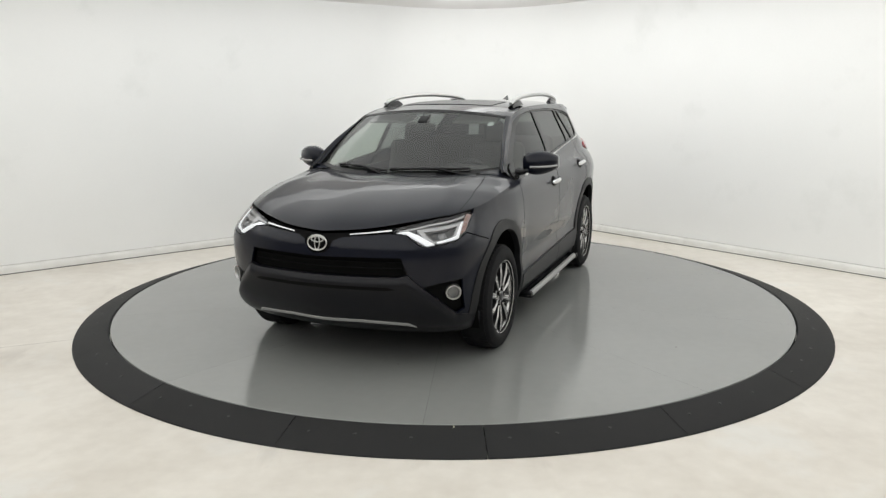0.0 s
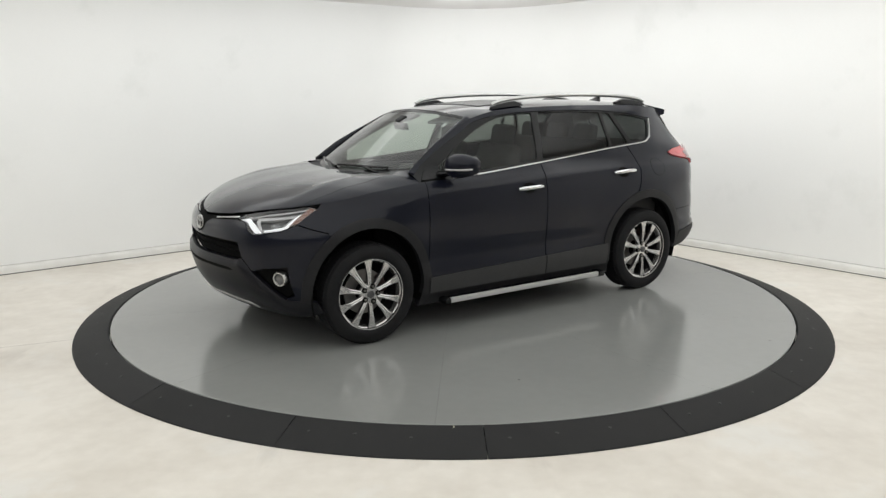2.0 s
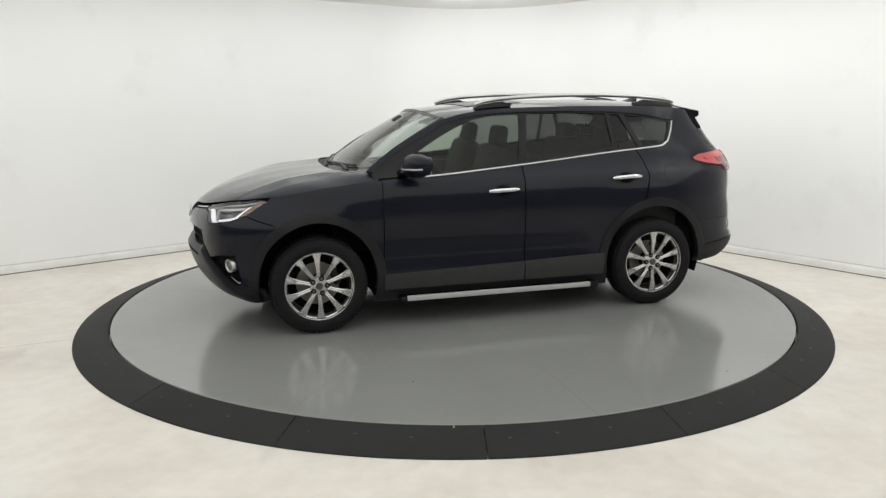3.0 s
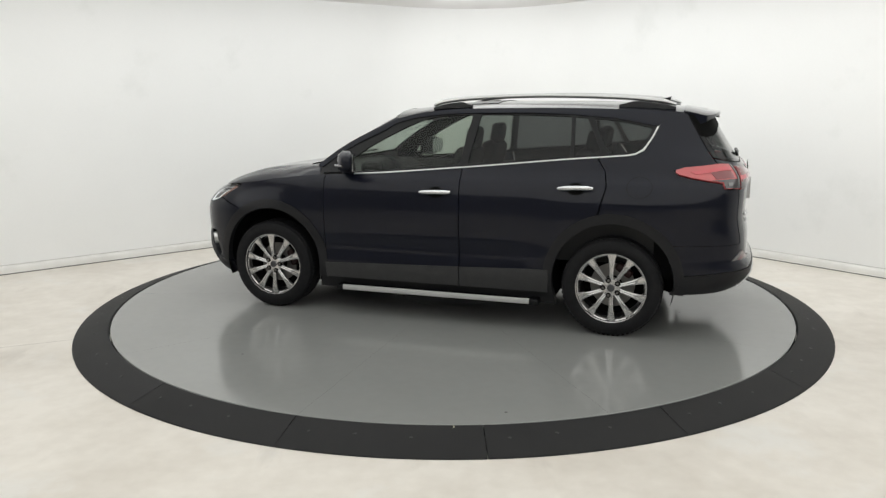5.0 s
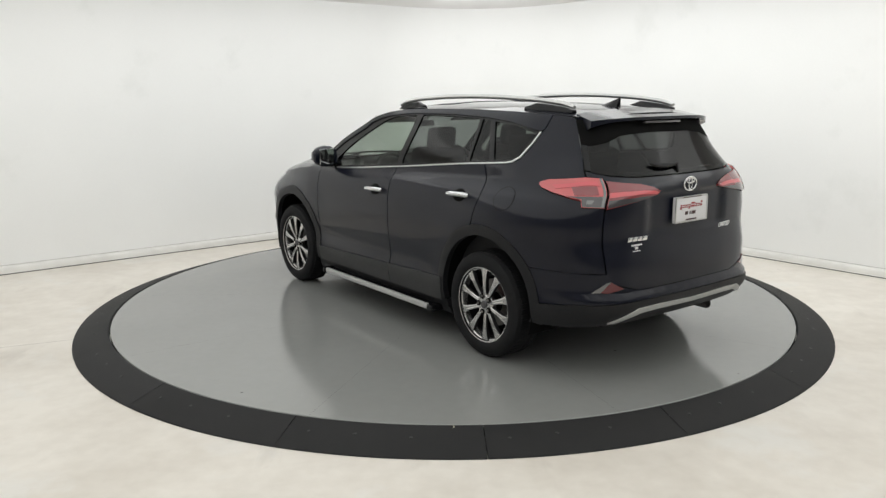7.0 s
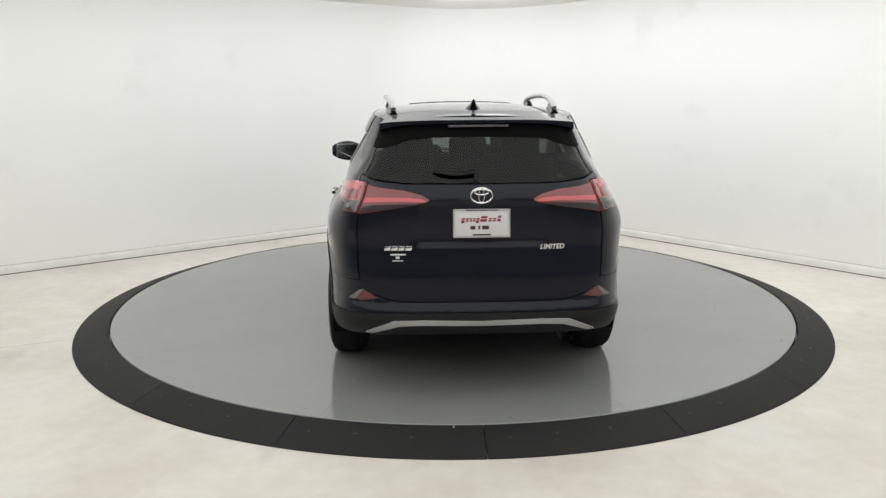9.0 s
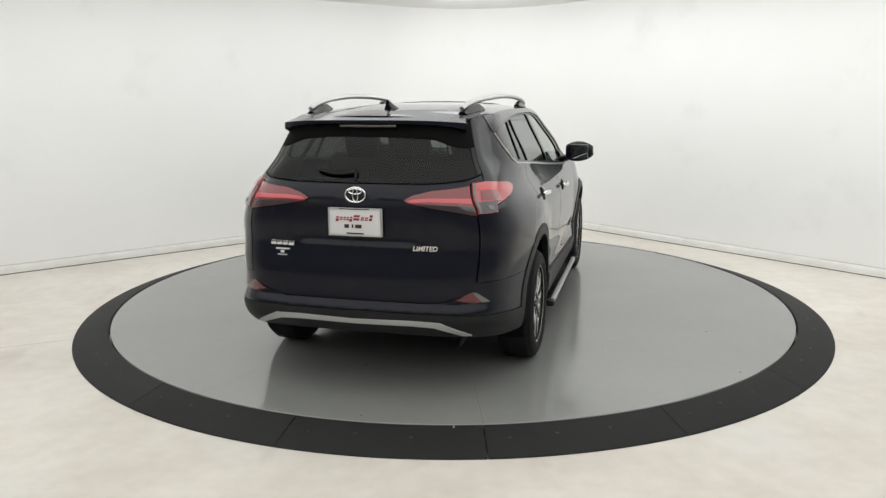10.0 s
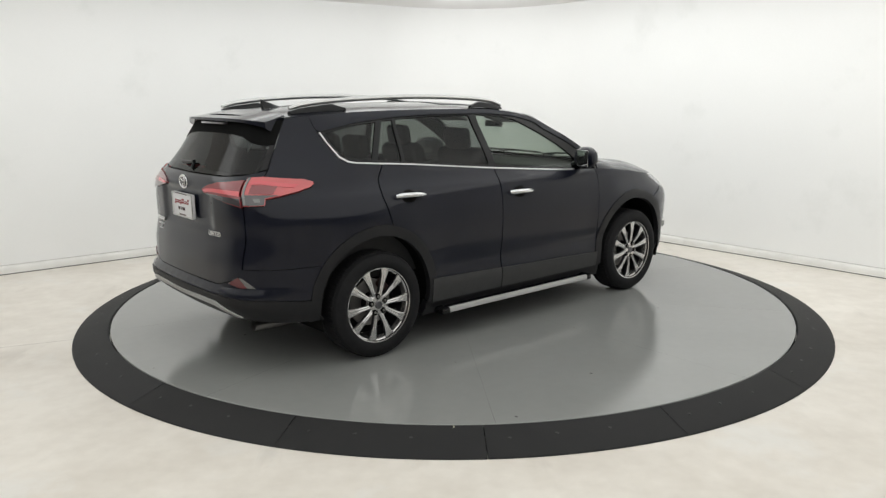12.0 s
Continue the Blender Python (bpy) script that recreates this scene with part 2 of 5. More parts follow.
# ---------------------------------------------------------------- the car's form
def spline(table, t):
    """Smooth interpolation of a table of (t, value) rows."""
    if t <= table[0][0]:
        return table[0][1]
    if t >= table[-1][0]:
        return table[-1][1]
    for i in range(len(table) - 1):
        if t <= table[i + 1][0]:
            break
    (t0, v0), (t1, v1) = table[i], table[i + 1]
    s0 = (v1 - v0) / (t1 - t0)
    sa = s0 if i == 0 else (v0 - table[i - 1][1]) / (t0 - table[i - 1][0])
    sb = s0 if i + 2 == len(table) else (table[i + 2][1] - v1) / (table[i + 2][0] - t1)
    m0 = 0.0 if sa * s0 <= 0 else 2 * sa * s0 / (sa + s0)
    m1 = 0.0 if sb * s0 <= 0 else 2 * sb * s0 / (sb + s0)
    h, u = t1 - t0, (t - t0) / (t1 - t0)
    return v0 * (1 + 2 * u) * (1 - u) ** 2 + m0 * h * u * (1 - u) ** 2 + v1 * u * u * (3 - 2 * u) + m1 * h * u * u * (u - 1)


def ease(a, b, t):
    u = min(1.0, max(0.0, (t - a) / (b - a)))
    return u * u * (3 - 2 * u)


NOSE = [(0.15, 1.84), (0.25, 1.97), (0.33, 2.09), (0.45, 2.165), (0.58, 2.195), (0.70, 2.20), (0.80, 2.19), (0.86, 2.15), (0.90, 2.10), (0.96, 1.99), (1.05, 1.85)]
TAIL = [(0.15, -1.95), (0.28, -2.06), (0.40, -2.225), (0.46, -2.262), (0.515, -2.265), (0.553, -2.234), (0.70, -2.225), (0.86, -2.20), (1.00, -2.205), (1.10, -2.205), (1.16, -2.18), (1.22, -2.125), (1.52, -1.94), (1.6, -1.9)]
WIDE = [(0.15, 0.82), (0.27, 0.87), (0.42, 0.893), (0.55, 0.893), (0.66, 0.896), (0.80, 0.902), (0.92, 0.898), (1.00, 0.885), (1.06, 0.865), (1.10, 0.835), (1.15, 0.805), (1.24, 0.775), (1.45, 0.675), (1.54, 0.632), (1.60, 0.58)]
FRONT_PLAN = [(0.0, 1.0), (0.16, 0.999), (0.36, 0.988), (0.55, 0.955), (0.715, 0.88), (0.83, 0.745), (0.91, 0.535), (0.97, 0.275), (1.0, 0.0)]
REAR_PLAN = [(0.0, 1.0), (0.16, 0.997), (0.35, 0.984), (0.58, 0.953), (0.75, 0.905), (0.875, 0.82), (0.955, 0.68), (0.987, 0.45), (0.997, 0.22), (1.0, 0.0)]
QF, QR = 2.6, -2.5   # the run along the side: x as far as 1.3 each way, then round the nose or the tail to the centre line


def plan_at(plan, f):
    """Point on a plan curve by Catmull-Rom, mirrored beyond the centre line."""
    n = len(plan) - 1
    g = min(max(f, 0.0), 1.0) * n
    i = min(int(g), n - 1)
    u = g - i
    a = plan[i - 1] if i else (2 * plan[0][0] - plan[1][0], plan[0][1])
    b, c = plan[i], plan[i + 1]
    d = plan[i + 2] if i + 2 <= n else (plan[n - 1][0], -plan[n - 1][1])
    return [0.5 * (2 * b[k] + (c[k] - a[k]) * u + (2 * a[k] - 5 * b[k] + 4 * c[k] - d[k]) * u * u + (3 * b[k] - a[k] - 3 * c[k] + d[k]) * u ** 3) for k in (0, 1)]


def outline(q, z):
    """Where the skin of the car's left half lies in plan, for the run q at the height z."""
    w = spline(WIDE, z)
    if q > 1.3:
        f, g = plan_at(FRONT_PLAN, (q - 1.3) / (QF - 1.3))
        x, y = 1.3 + f * (spline(NOSE, z) - 1.3), g * w
    elif q < -1.3:
        f, g = plan_at(REAR_PLAN, (-1.3 - q) / (-1.3 - QR))
        x, y = -1.3 + f * (spline(TAIL, z) + 1.3), g * w
    else:
        x, y = q, w
    y *= 1 - 0.075 * ease(0.74, 0.98, z) * ease(1.0, 1.75, x)
    y *= 1 - 0.06 * ease(1.02, 1.2, z) * ease(-0.2, 1.2, x) - 0.015 * ease(1.2, 1.5, z) * ease(-0.2, 0.5, x)
    y += 0.012 * ease(0.62, 0.25, abs(abs(x) - 1.33)) * ease(0.98, 0.8, z) * (1 if y > 0.6 else 0)
    y *= 1 - 0.055 * ease(1.16, 1.34, z) * ease(-1.45, -1.85, x)
    y += 0.016 * ease(-0.85, -1.35, x) * ease(-2.1, -1.85, x) * math.exp(-((z - 0.95) / 0.10) ** 2)
    y -= 0.013 * math.exp(-((z - 0.52) / 0.075) ** 2) * ease(-0.98, -0.55, x) * ease(1.15, 0.8, x)
    return x, y


SHOULDER = [(-2.5, 1.205), (-2.2, 1.21), (-1.95, 1.24), (-1.6, 1.265), (-1.18, 1.24), (-0.21, 1.15), (0.56, 1.088), (0.9, 1.075), (1.3, 1.035), (1.75, 0.984), (2.11, 0.95), (2.29, 0.918), (2.43, 0.892), (2.6, 0.876)]
ROOF_EDGE = [(-2.5, 1.53), (-1.95, 1.53), (-1.7, 1.55), (-1.3, 1.567), (-0.8, 1.574), (-0.2, 1.566), (0.1, 1.543), (0.33, 1.494), (0.48, 1.428), (0.68, 1.330), (0.84, 1.228), (0.96, 1.135), (1.03, 1.08), (1.1, 1.04)]


def skin(q, z, off=0.0, side=1):
    """A point of the car's skin, lifted off it by off, on the left (1) or right (-1) side."""
    x, y = outline(q, z)
    if off:
        x1, y1 = outline(q + 0.004, z)
        x0, y0 = outline(q - 0.004, z) if q - 0.004 > QR else (x, y)
        xu, yu = outline(q, z + 0.004)
        a, b = Vector((x1 - x0, y1 - y0, 0)), Vector((xu - x, yu - y, 0.004))
        n = b.cross(a)
        if n.length > 1e-9:
            n.normalize()
            if n.y < -0.2 or (abs(n.y) <= 0.2 and n.x * x < 0):
                n = -n
            return Vector(((x + n.x * off), (y + n.y * off) * side, z + n.z * off))
    return Vector((x, y * side, z))


def q_at(x, z):
    """The run q at which the skin reaches x at the height z."""
    if abs(x) <= 1.3:
        return x
    lo, hi = (1.3, 2.2) if x > 0 else (-1.3, -2.2)
    for _ in range(30):
        mid = (lo + hi) / 2
        if abs(outline(mid, z)[0]) < abs(x):
            lo = mid
        else:
            hi = mid
    return lo


def run(table, q0, q1, steps=14, lift=0.0):
    return [(q0 + (q1 - q0) * k / steps, spline(table, q0 + (q1 - q0) * k / steps) + lift) for k in range(steps + 1)]


ARCH_Z = 0.386


def arch(cx, r, a0, a1, steps=18):
    pts = []
    for k in range(steps + 1):
        a = radians(a0 + (a1 - a0) * k / steps)
        x, z = cx + r * math.cos(a), ARCH_Z + r * math.sin(a)
        pts.append((q_at(x, z), z))
    return pts


def dense(loop, step=0.035):
    out = []
    for (a, b), (c, d) in zip(loop, loop[1:] + loop[:1]):
        n = max(1, int(math.hypot(c - a, d - b) / step))
        out += [(a + (c - a) * k / n, b + (d - b) * k / n) for k in range(n)]
    return out


def rounded(loop, r=0.02, steps=3):
    """The loop with its corners cut round."""
    out = []
    n = len(loop)
    for i in range(n):
        p, a, b = Vector(loop[i]), Vector(loop[i - 1]), Vector(loop[(i + 1) % n])
        ra, rb = min(r, (a - p).length * 0.45), min(r, (b - p).length * 0.45)
        s, e = p + (a - p).normalized() * ra, p + (b - p).normalized() * rb
        for k in range(steps + 1):
            t = k / steps
            w = (1 - t) ** 2 * s + 2 * t * (1 - t) * p + t * t * e
            out.append((w.x, w.y))
    return out


def sheet(loop, holes=(), off=0.0, thick=0.014, side=1, both=False, step=0.03, place=None):
    """A panel of the skin: an outline in (run, height), cut along a fine grid, laid on the skin, its edges turned in."""
    place = place or skin
    bm = bmesh.new()
    for lp in [loop, *holes]:
        pts = dense(lp)
        vs = [bm.verts.new((a, b, 0)) for a, b in pts]
        for i in range(len(vs)):
            bm.edges.new((vs[i], vs[(i + 1) % len(vs)]))
    bmesh.ops.triangle_fill(bm, edges=bm.edges[:], use_beauty=True, normal=(0, 0, 1))
    qs, zs = [v.co.x for v in bm.verts], [v.co.y for v in bm.verts]
    cuts = []
    g = math.ceil(min(qs) / step) * step
    while g < max(qs):
        cuts.append(((g, 0, 0), (1, 0, 0)))
        g += step
    g = math.ceil(min(zs) / step) * step
    while g < max(zs):
        cuts.append(((0, g, 0), (0, 1, 0)))
        g += step
    for co, no in cuts:
        bmesh.ops.bisect_plane(bm, geom=bm.verts[:] + bm.edges[:] + bm.faces[:], plane_co=co, plane_no=no, dist=1e-5)
    uv = {v: (v.co.x, v.co.y) for v in bm.verts}
    inner = {}
    for v, (q, z) in uv.items():
        v.co = place(q, z, off, side)
        inner[v] = place(q, z, off - thick, side)
    if both:
        twin = bm.copy()
        for v in twin.verts:
            v.co.y = -v.co.y
        flat = [(v.co.copy(), c.copy()) for v, c in inner.items()]
        merge(bm, twin)
        bmesh.ops.remove_doubles(bm, verts=bm.verts[:], dist=0.0012)
        if thick:
            from_kd = {}
            for p, c in flat:
                from_kd[(round(p.x, 3), round(p.y, 3), round(p.z, 3))] = c
                from_kd[(round(p.x, 3), round(-p.y, 3), round(p.z, 3))] = Vector((c.x, -c.y, c.z))
            rim_edges = [e for e in bm.edges if len(e.link_faces) == 1]
            got = bmesh.ops.extrude_edge_only(bm, edges=rim_edges)
            for v in got["geom"]:
                if isinstance(v, bmesh.types.BMVert):
                    c = from_kd.get((round(v.co.x, 3), round(v.co.y, 3), round(v.co.z, 3)))
                    if c:
                        v.co = c
    elif thick:
        rim_edges = [e for e in bm.edges if len(e.link_faces) == 1]
        where = {(round(v.co.x, 5), round(v.co.y, 5), round(v.co.z, 5)): c for v, c in inner.items()}
        got = bmesh.ops.extrude_edge_only(bm, edges=rim_edges)
        for v in got["geom"]:
            if isinstance(v, bmesh.types.BMVert):
                c = where.get((round(v.co.x, 5), round(v.co.y, 5), round(v.co.z, 5)))
                if c:
                    v.co = c
    return bm


def patch(f, nu, nv):
    """A grid of points f(u, v)."""
    bm = bmesh.new()
    g = [[bm.verts.new(f(i / nu, j / nv)) for j in range(nv + 1)] for i in range(nu + 1)]
    for i in range(nu):
        for j in range(nv):
            bm.faces.new((g[i][j], g[i + 1][j], g[i + 1][j + 1], g[i][j + 1]))
    return bm


def tube(pts, r, steps=10, flat=1.0, cap=True):
    """A round or flattened bar along points; r is one radius or one for each point."""
    bm = bmesh.new()
    pts = [Vector(p) for p in pts]
    rows = []
    for i, p in enumerate(pts):
        d = (pts[min(i + 1, len(pts) - 1)] - pts[max(i - 1, 0)]).normalized()
        a = d.cross(Vector((0, 0, 1)))
        a = a.normalized() if a.length > 1e-4 else Vector((1, 0, 0))
        b = a.cross(d)
        rr = r[i] if isinstance(r, (list, tuple)) else r
        rows.append([bm.verts.new(p + a * rr * math.cos(2 * math.pi * k / steps) + b * rr * flat * math.sin(2 * math.pi * k / steps)) for k in range(steps)])
    for r0, r1 in zip(rows, rows[1:]):
        for k in range(steps):
            bm.faces.new((r0[k], r0[(k + 1) % steps], r1[(k + 1) % steps], r1[k]))
    if cap:
        bm.faces.new(rows[0]), bm.faces.new(rows[-1])
    return bm


def pillow(sx, sy, sz, m=None, bevel=0.05):
    """A block with generously rounded edges."""
    bm = bmesh.new()
    box(bm, -sx / 2, sx / 2, -sy / 2, sy / 2, -sz / 2, sz / 2)
    bmesh.ops.bevel(bm, geom=bm.edges[:], offset=min(bevel, sx * 0.45, sy * 0.45, sz * 0.45), segments=3, affect="EDGES", profile=0.5)
    if m is not None:
        bm.transform(m)
    return bm


def glass_mat(name, colour, gloss=0.85, least=0.05):
    """Thin glass: clear and tinted face on, mirror-like at a glancing angle, alike from both sides."""
    m, n, l, b = tree(name)
    n.remove(b)
    clear, shine, mixer, facing = n.new("ShaderNodeBsdfTransparent"), n.new("ShaderNodeBsdfGlossy"), n.new("ShaderNodeMixShader"), n.new("ShaderNodeLayerWeight")
    clear.inputs[0].default_value = (*colour, 1)
    shine.inputs["Roughness"].default_value = 0.02
    shine.inputs[0].default_value = (gloss, gloss, gloss, 1)
    facing.inputs[0].default_value = 0.5
    power, scale = n.new("ShaderNodeMath"), n.new("ShaderNodeMath")
    power.operation, scale.operation = "POWER", "MULTIPLY_ADD"
    power.inputs[1].default_value, scale.inputs[1].default_value, scale.inputs[2].default_value = 5.0, 0.93, least
    l.new(facing.outputs["Facing"], power.inputs[0]), l.new(power.outputs[0], scale.inputs[0]), l.new(scale.outputs[0], mixer.inputs[0])
    l.new(clear.outputs[0], mixer.inputs[1]), l.new(shine.outputs[0], mixer.inputs[2])
    l.new(mixer.outputs[0], n["Material Output"].inputs["Surface"])
    return m


def paint_mat():
    m, n, l, b = tree("navy_metallic_paint")
    co, fl, ramp = n.new("ShaderNodeTexCoord"), n.new("ShaderNodeTexVoronoi"), n.new("ShaderNodeValToRGB")
    fl.inputs["Scale"].default_value = 900
    ramp.color_ramp.elements[0].color, ramp.color_ramp.elements[1].color = (0.0016, 0.0024, 0.0072, 1), (0.0040, 0.0054, 0.0142, 1)
    l.new(co.outputs["Object"], fl.inputs["Vector"]), l.new(fl.outputs["Color"], ramp.inputs[0]), l.new(ramp.outputs[0], b.inputs["Base Color"])
    b.inputs["Metallic"].default_value, b.inputs["Roughness"].default_value = 0.0, 0.45
    b.inputs["Specular IOR Level"].default_value = 0.15
    b.inputs["Coat Weight"].default_value, b.inputs["Coat Roughness"].default_value, b.inputs["Coat IOR"].default_value = 1.0, 0.03, 1.29
    return m


M_PAINT = paint_mat()
M_PLASTIC = mat("charcoal_plastic", (0.012, 0.012, 0.0135), 0.5, spec=0.3, vary=0.12, scale=20, fine=60)
# charcoal plastic made lighter, for the floor light that falls on the cladding
M_CLAD = mat("floor_lit_cladding", (0.030, 0.030, 0.031), 0.55, vary=0.1, scale=15, fine=60)
M_BUMPER = mat("satin_dark_bumper", (0.006, 0.006, 0.0085), 0.35, spec=0.28, vary=0.1, scale=12)
M_SILVER = mat("silver_paint", (0.52, 0.52, 0.51), 0.35, 0.25)
M_CALIPER = mat("red_brown_caliper", (0.034, 0.012, 0.011), 0.6)
M_FOG = mat("dull_lamp_reflector", (0.22, 0.22, 0.22), 0.25, 0.6)
M_BLACK = mat("gloss_black", (0.006, 0.006, 0.007), 0.25, spec=0.3)
M_VOID = mat("liner_and_shade_black", (0.005, 0.005, 0.005), 0.9, spec=0.1)
M_CHROME = mat("chrome", (0.78, 0.79, 0.80), 0.12, 1.0)
M_SATIN = mat("satin_aluminium", (0.62, 0.62, 0.61), 0.34, 1.0, vary=0.05, scale=30)
M_ALLOY = mat("machined_alloy", (0.58, 0.575, 0.57), 0.22, 0.9, vary=0.04, scale=20)
M_ALLOY_DARK = mat("dark_alloy", (0.06, 0.06, 0.064), 0.4, 0.8)
M_TYRE = mat("tyre_rubber", (0.009, 0.009, 0.010), 0.75, spec=0.25, vary=0.2, scale=30, bump=0.2)
M_GLASS_F = glass_mat("windscreen_glass", (0.66, 0.72, 0.68), 0.9, 0.085)
M_GLASS_S = glass_mat("side_glass", (0.52, 0.57, 0.52), 0.85, 0.03)
M_GLASS_P = glass_mat("privacy_glass", (0.23, 0.245, 0.24), 0.85, 0.03)
M_GLASS_R = glass_mat("rear_privacy_glass", (0.18, 0.195, 0.19), 0.85, 0.03)
M_LENS = glass_mat("clear_lens", (0.93, 0.94, 0.95))
M_HOUSING = mat("dark_lamp_housing", (0.03, 0.03, 0.032), 0.35)
M_RED = mat("red_lens", (0.55, 0.095, 0.10), 0.10, coat=1.0)
M_REDSMOKE = mat("dark_red_lens", (0.10, 0.012, 0.016), 0.12, coat=1.0)
M_PINK = mat("red_light_guide", (0.62, 0.085, 0.10), 0.2, coat=1.0)
M_REDMID = mat("mid_red_lens", (0.22, 0.036, 0.042), 0.12, coat=1.0)
M_SMOKE = mat("smoked_lens", (0.055, 0.05, 0.054), 0.12, coat=1.0)
M_CLEARWHITE = mat("silver_reflector", (0.45, 0.44, 0.44), 0.22, 0.6)
M_AMBER = mat("amber_reflector", (0.19, 0.075, 0.045), 0.2, coat=1.0)
M_LED = glow("running_light_white", (0.95, 0.97, 1.0), 0.4)
M_SEAT = mat("black_leather", (0.008, 0.008, 0.009), 0.6, spec=0.25, fine=40, vary=0.15)
M_TRIM = mat("dark_cabin_plastic", (0.015, 0.015, 0.016), 0.6, vary=0.1)
M_HEAD = mat("grey_headliner", (0.20, 0.20, 0.19), 0.9, vary=0.05)
M_WHITE = mat("white_plate", (0.75, 0.75, 0.76), 0.35, vary=0.02)
M_MIRROR = mat("mirror_glass", (0.42, 0.43, 0.44), 0.03, 1.0)
M_REDINK = mat("dark_red_print", (0.30, 0.025, 0.03), 0.5)
M_DARKINK = mat("dark_print", (0.05, 0.02, 0.02), 0.5)
M_BRAKE = mat("brake_steel", (0.25, 0.24, 0.23), 0.4, 0.9)

car = tagged(new("car"), "dark navy compact crossover car with chrome trim on the turntable", "car")
FA, RA = 1.33, -1.33


def both_sides(name, loop, material, label="", parent=None, holes=(), smooth=True, **kw):
    made = []
    for s in (1, -1):
        made.append(part(name, sheet(loop, holes, side=s, **kw), material, parent[0 if s == 1 else 1] if parent else car, label, smooth))
    return made


def car_shell():
    # fender, doors, quarter panel
    fender = [(0.862, 0.42), *run(SHOULDER, 0.862, 1.75, 20), (1.755, 0.955), (1.835, 0.866), (1.63, 0.80), *arch(FA, 0.462, 50, 164)]
    both_sides("fender", fender, M_PAINT, step=0.016)
    fdoor = [(-0.222, 0.285), (-0.222, 0.9), *run(SHOULDER, -0.222, 0.856, 16), (0.856, 0.285)]
    front_doors = both_sides("front_door", fdoor, M_PAINT, step=0.016)
    rdoor = [(-0.87, 0.285), (-0.23, 0.285), *run(SHOULDER, -0.23, -1.19, 16), (-1.25, 1.15), (-1.268, 1.05), (-1.225, 0.88), *arch(RA, 0.455, 72, 6)]
    rear_doors = both_sides("rear_door", rdoor, M_PAINT, step=0.016)
    quarter = [(-1.198, 1.244), (-1.258, 1.15), (-1.277, 1.05), (-1.234, 0.88), *arch(RA, 0.455, 76, 142), (-2.035, 0.672), (-2.02, 1.04), (-1.897, 1.043), (-1.880, 1.079), (-1.80, 1.091), (-1.70, 1.111), (-1.645, 1.132), (-1.632, 1.166), (-1.68, 1.186), (-1.9, 1.206),
               (-1.885, 1.24), (-1.828, 1.528), *run(ROOF_EDGE, -1.815, -1.66, 4), (-1.63, 1.483), (-1.578, 1.382), (-1.512, 1.292), (-1.45, 1.266)]
    both_sides("quarter_panel", quarter, M_PAINT, step=0.016)
    # window frames
    belt = run(SHOULDER, -1.2, 0.9, 24)
    frame_loop = [(-1.44, 1.266), *belt, *reversed(run(ROOF_EDGE, -1.655, 0.95, 40)), (-1.625, 1.48), (-1.575, 1.385), (-1.508, 1.294)]
    front_win = rounded([(0.745, 1.095), (0.69, 1.178), (0.55, 1.276), (0.41, 1.358), (0.27, 1.428), (0.14, 1.483), (0.0, 1.515), (-0.262, 1.53), (-0.20, 1.172)], 0.03)
    rear_win = rounded([(-0.262, 1.178), (-0.325, 1.53), (-0.70, 1.529), (-0.990, 1.519), (-1.005, 1.242)], 0.02)
    small_win = rounded([(-1.032, 1.247), (-1.018, 1.516), (-1.102, 1.508), (-1.225, 1.264)], 0.01)
    quarter_win = rounded([(-1.265, 1.272), (-1.15, 1.505), (-1.30, 1.492), (-1.45, 1.472), (-1.578, 1.446), (-1.545, 1.388), (-1.485, 1.302), (-1.44, 1.282)], 0.012)
    wins = [front_win, rear_win, small_win, quarter_win]
    both_sides("window_frame", frame_loop, M_BLACK, "black window surround", holes=wins, off=-0.004)
    for nm, w, m in (("front_window", front_win, M_GLASS_S), ("rear_window", rear_win, M_GLASS_P), ("vent_window", small_win, M_GLASS_P), ("quarter_window", quarter_win, M_GLASS_P)):
        both_sides(nm, w, m, "tinted side glass", off=-0.012, thick=0)
    # cantrail over the windows
    rail = [*run(ROOF_EDGE, -1.66, 0.95, 40), *[(q, z - (0.03 if q < 0.4 else 0.045)) for q, z in reversed(run(ROOF_EDGE, -0.3, 0.91, 22))],
            (-0.70, 1.541), (-1.0, 1.531), (-1.15, 1.519), (-1.30, 1.506), (-1.45, 1.486), (-1.60, 1.458), (-1.628, 1.470)]
    both_sides("cant_rail", rail, M_PAINT, off=0.004)
    # chrome strip under the windows
    strip = [*run(SHOULDER, 0.62, -1.40, 40, 0.005), (-1.452, 1.272), (-1.503, 1.302), (-1.565, 1.385), (-1.602, 1.452), (-1.609, 1.449), (-1.572, 1.381), (-1.510, 1.294), (-1.456, 1.263), *run(SHOULDER, -1.40, 0.62, 40, -0.003)]
    both_sides("window_trim", strip, M_SATIN, "bright chrome strip", off=0.006, thick=0.01)
    # arches, cladding, sill
    for c, a0, a1 in ((FA, -12, 193), (RA, -12, 188)):
        both_sides("wheel_arch_trim", [*arch(c, 0.486, a0, a1, 36), *arch(c, 0.418, a1, a0, 36)], M_PLASTIC, "charcoal plastic arch trim", off=0.006, thick=0.04)
        for s in (1, -1):
            bm = bmesh.new()
            lathe(bm, [(0.425, 0.87 * s), (0.43, 0.5 * s), (0.0, 0.5 * s)], 36, "y", a0=-20, a1=200, m=pose(c, 0, ARCH_Z))
            part("wheel_well", bm, M_VOID, car, "black wheel well liner")
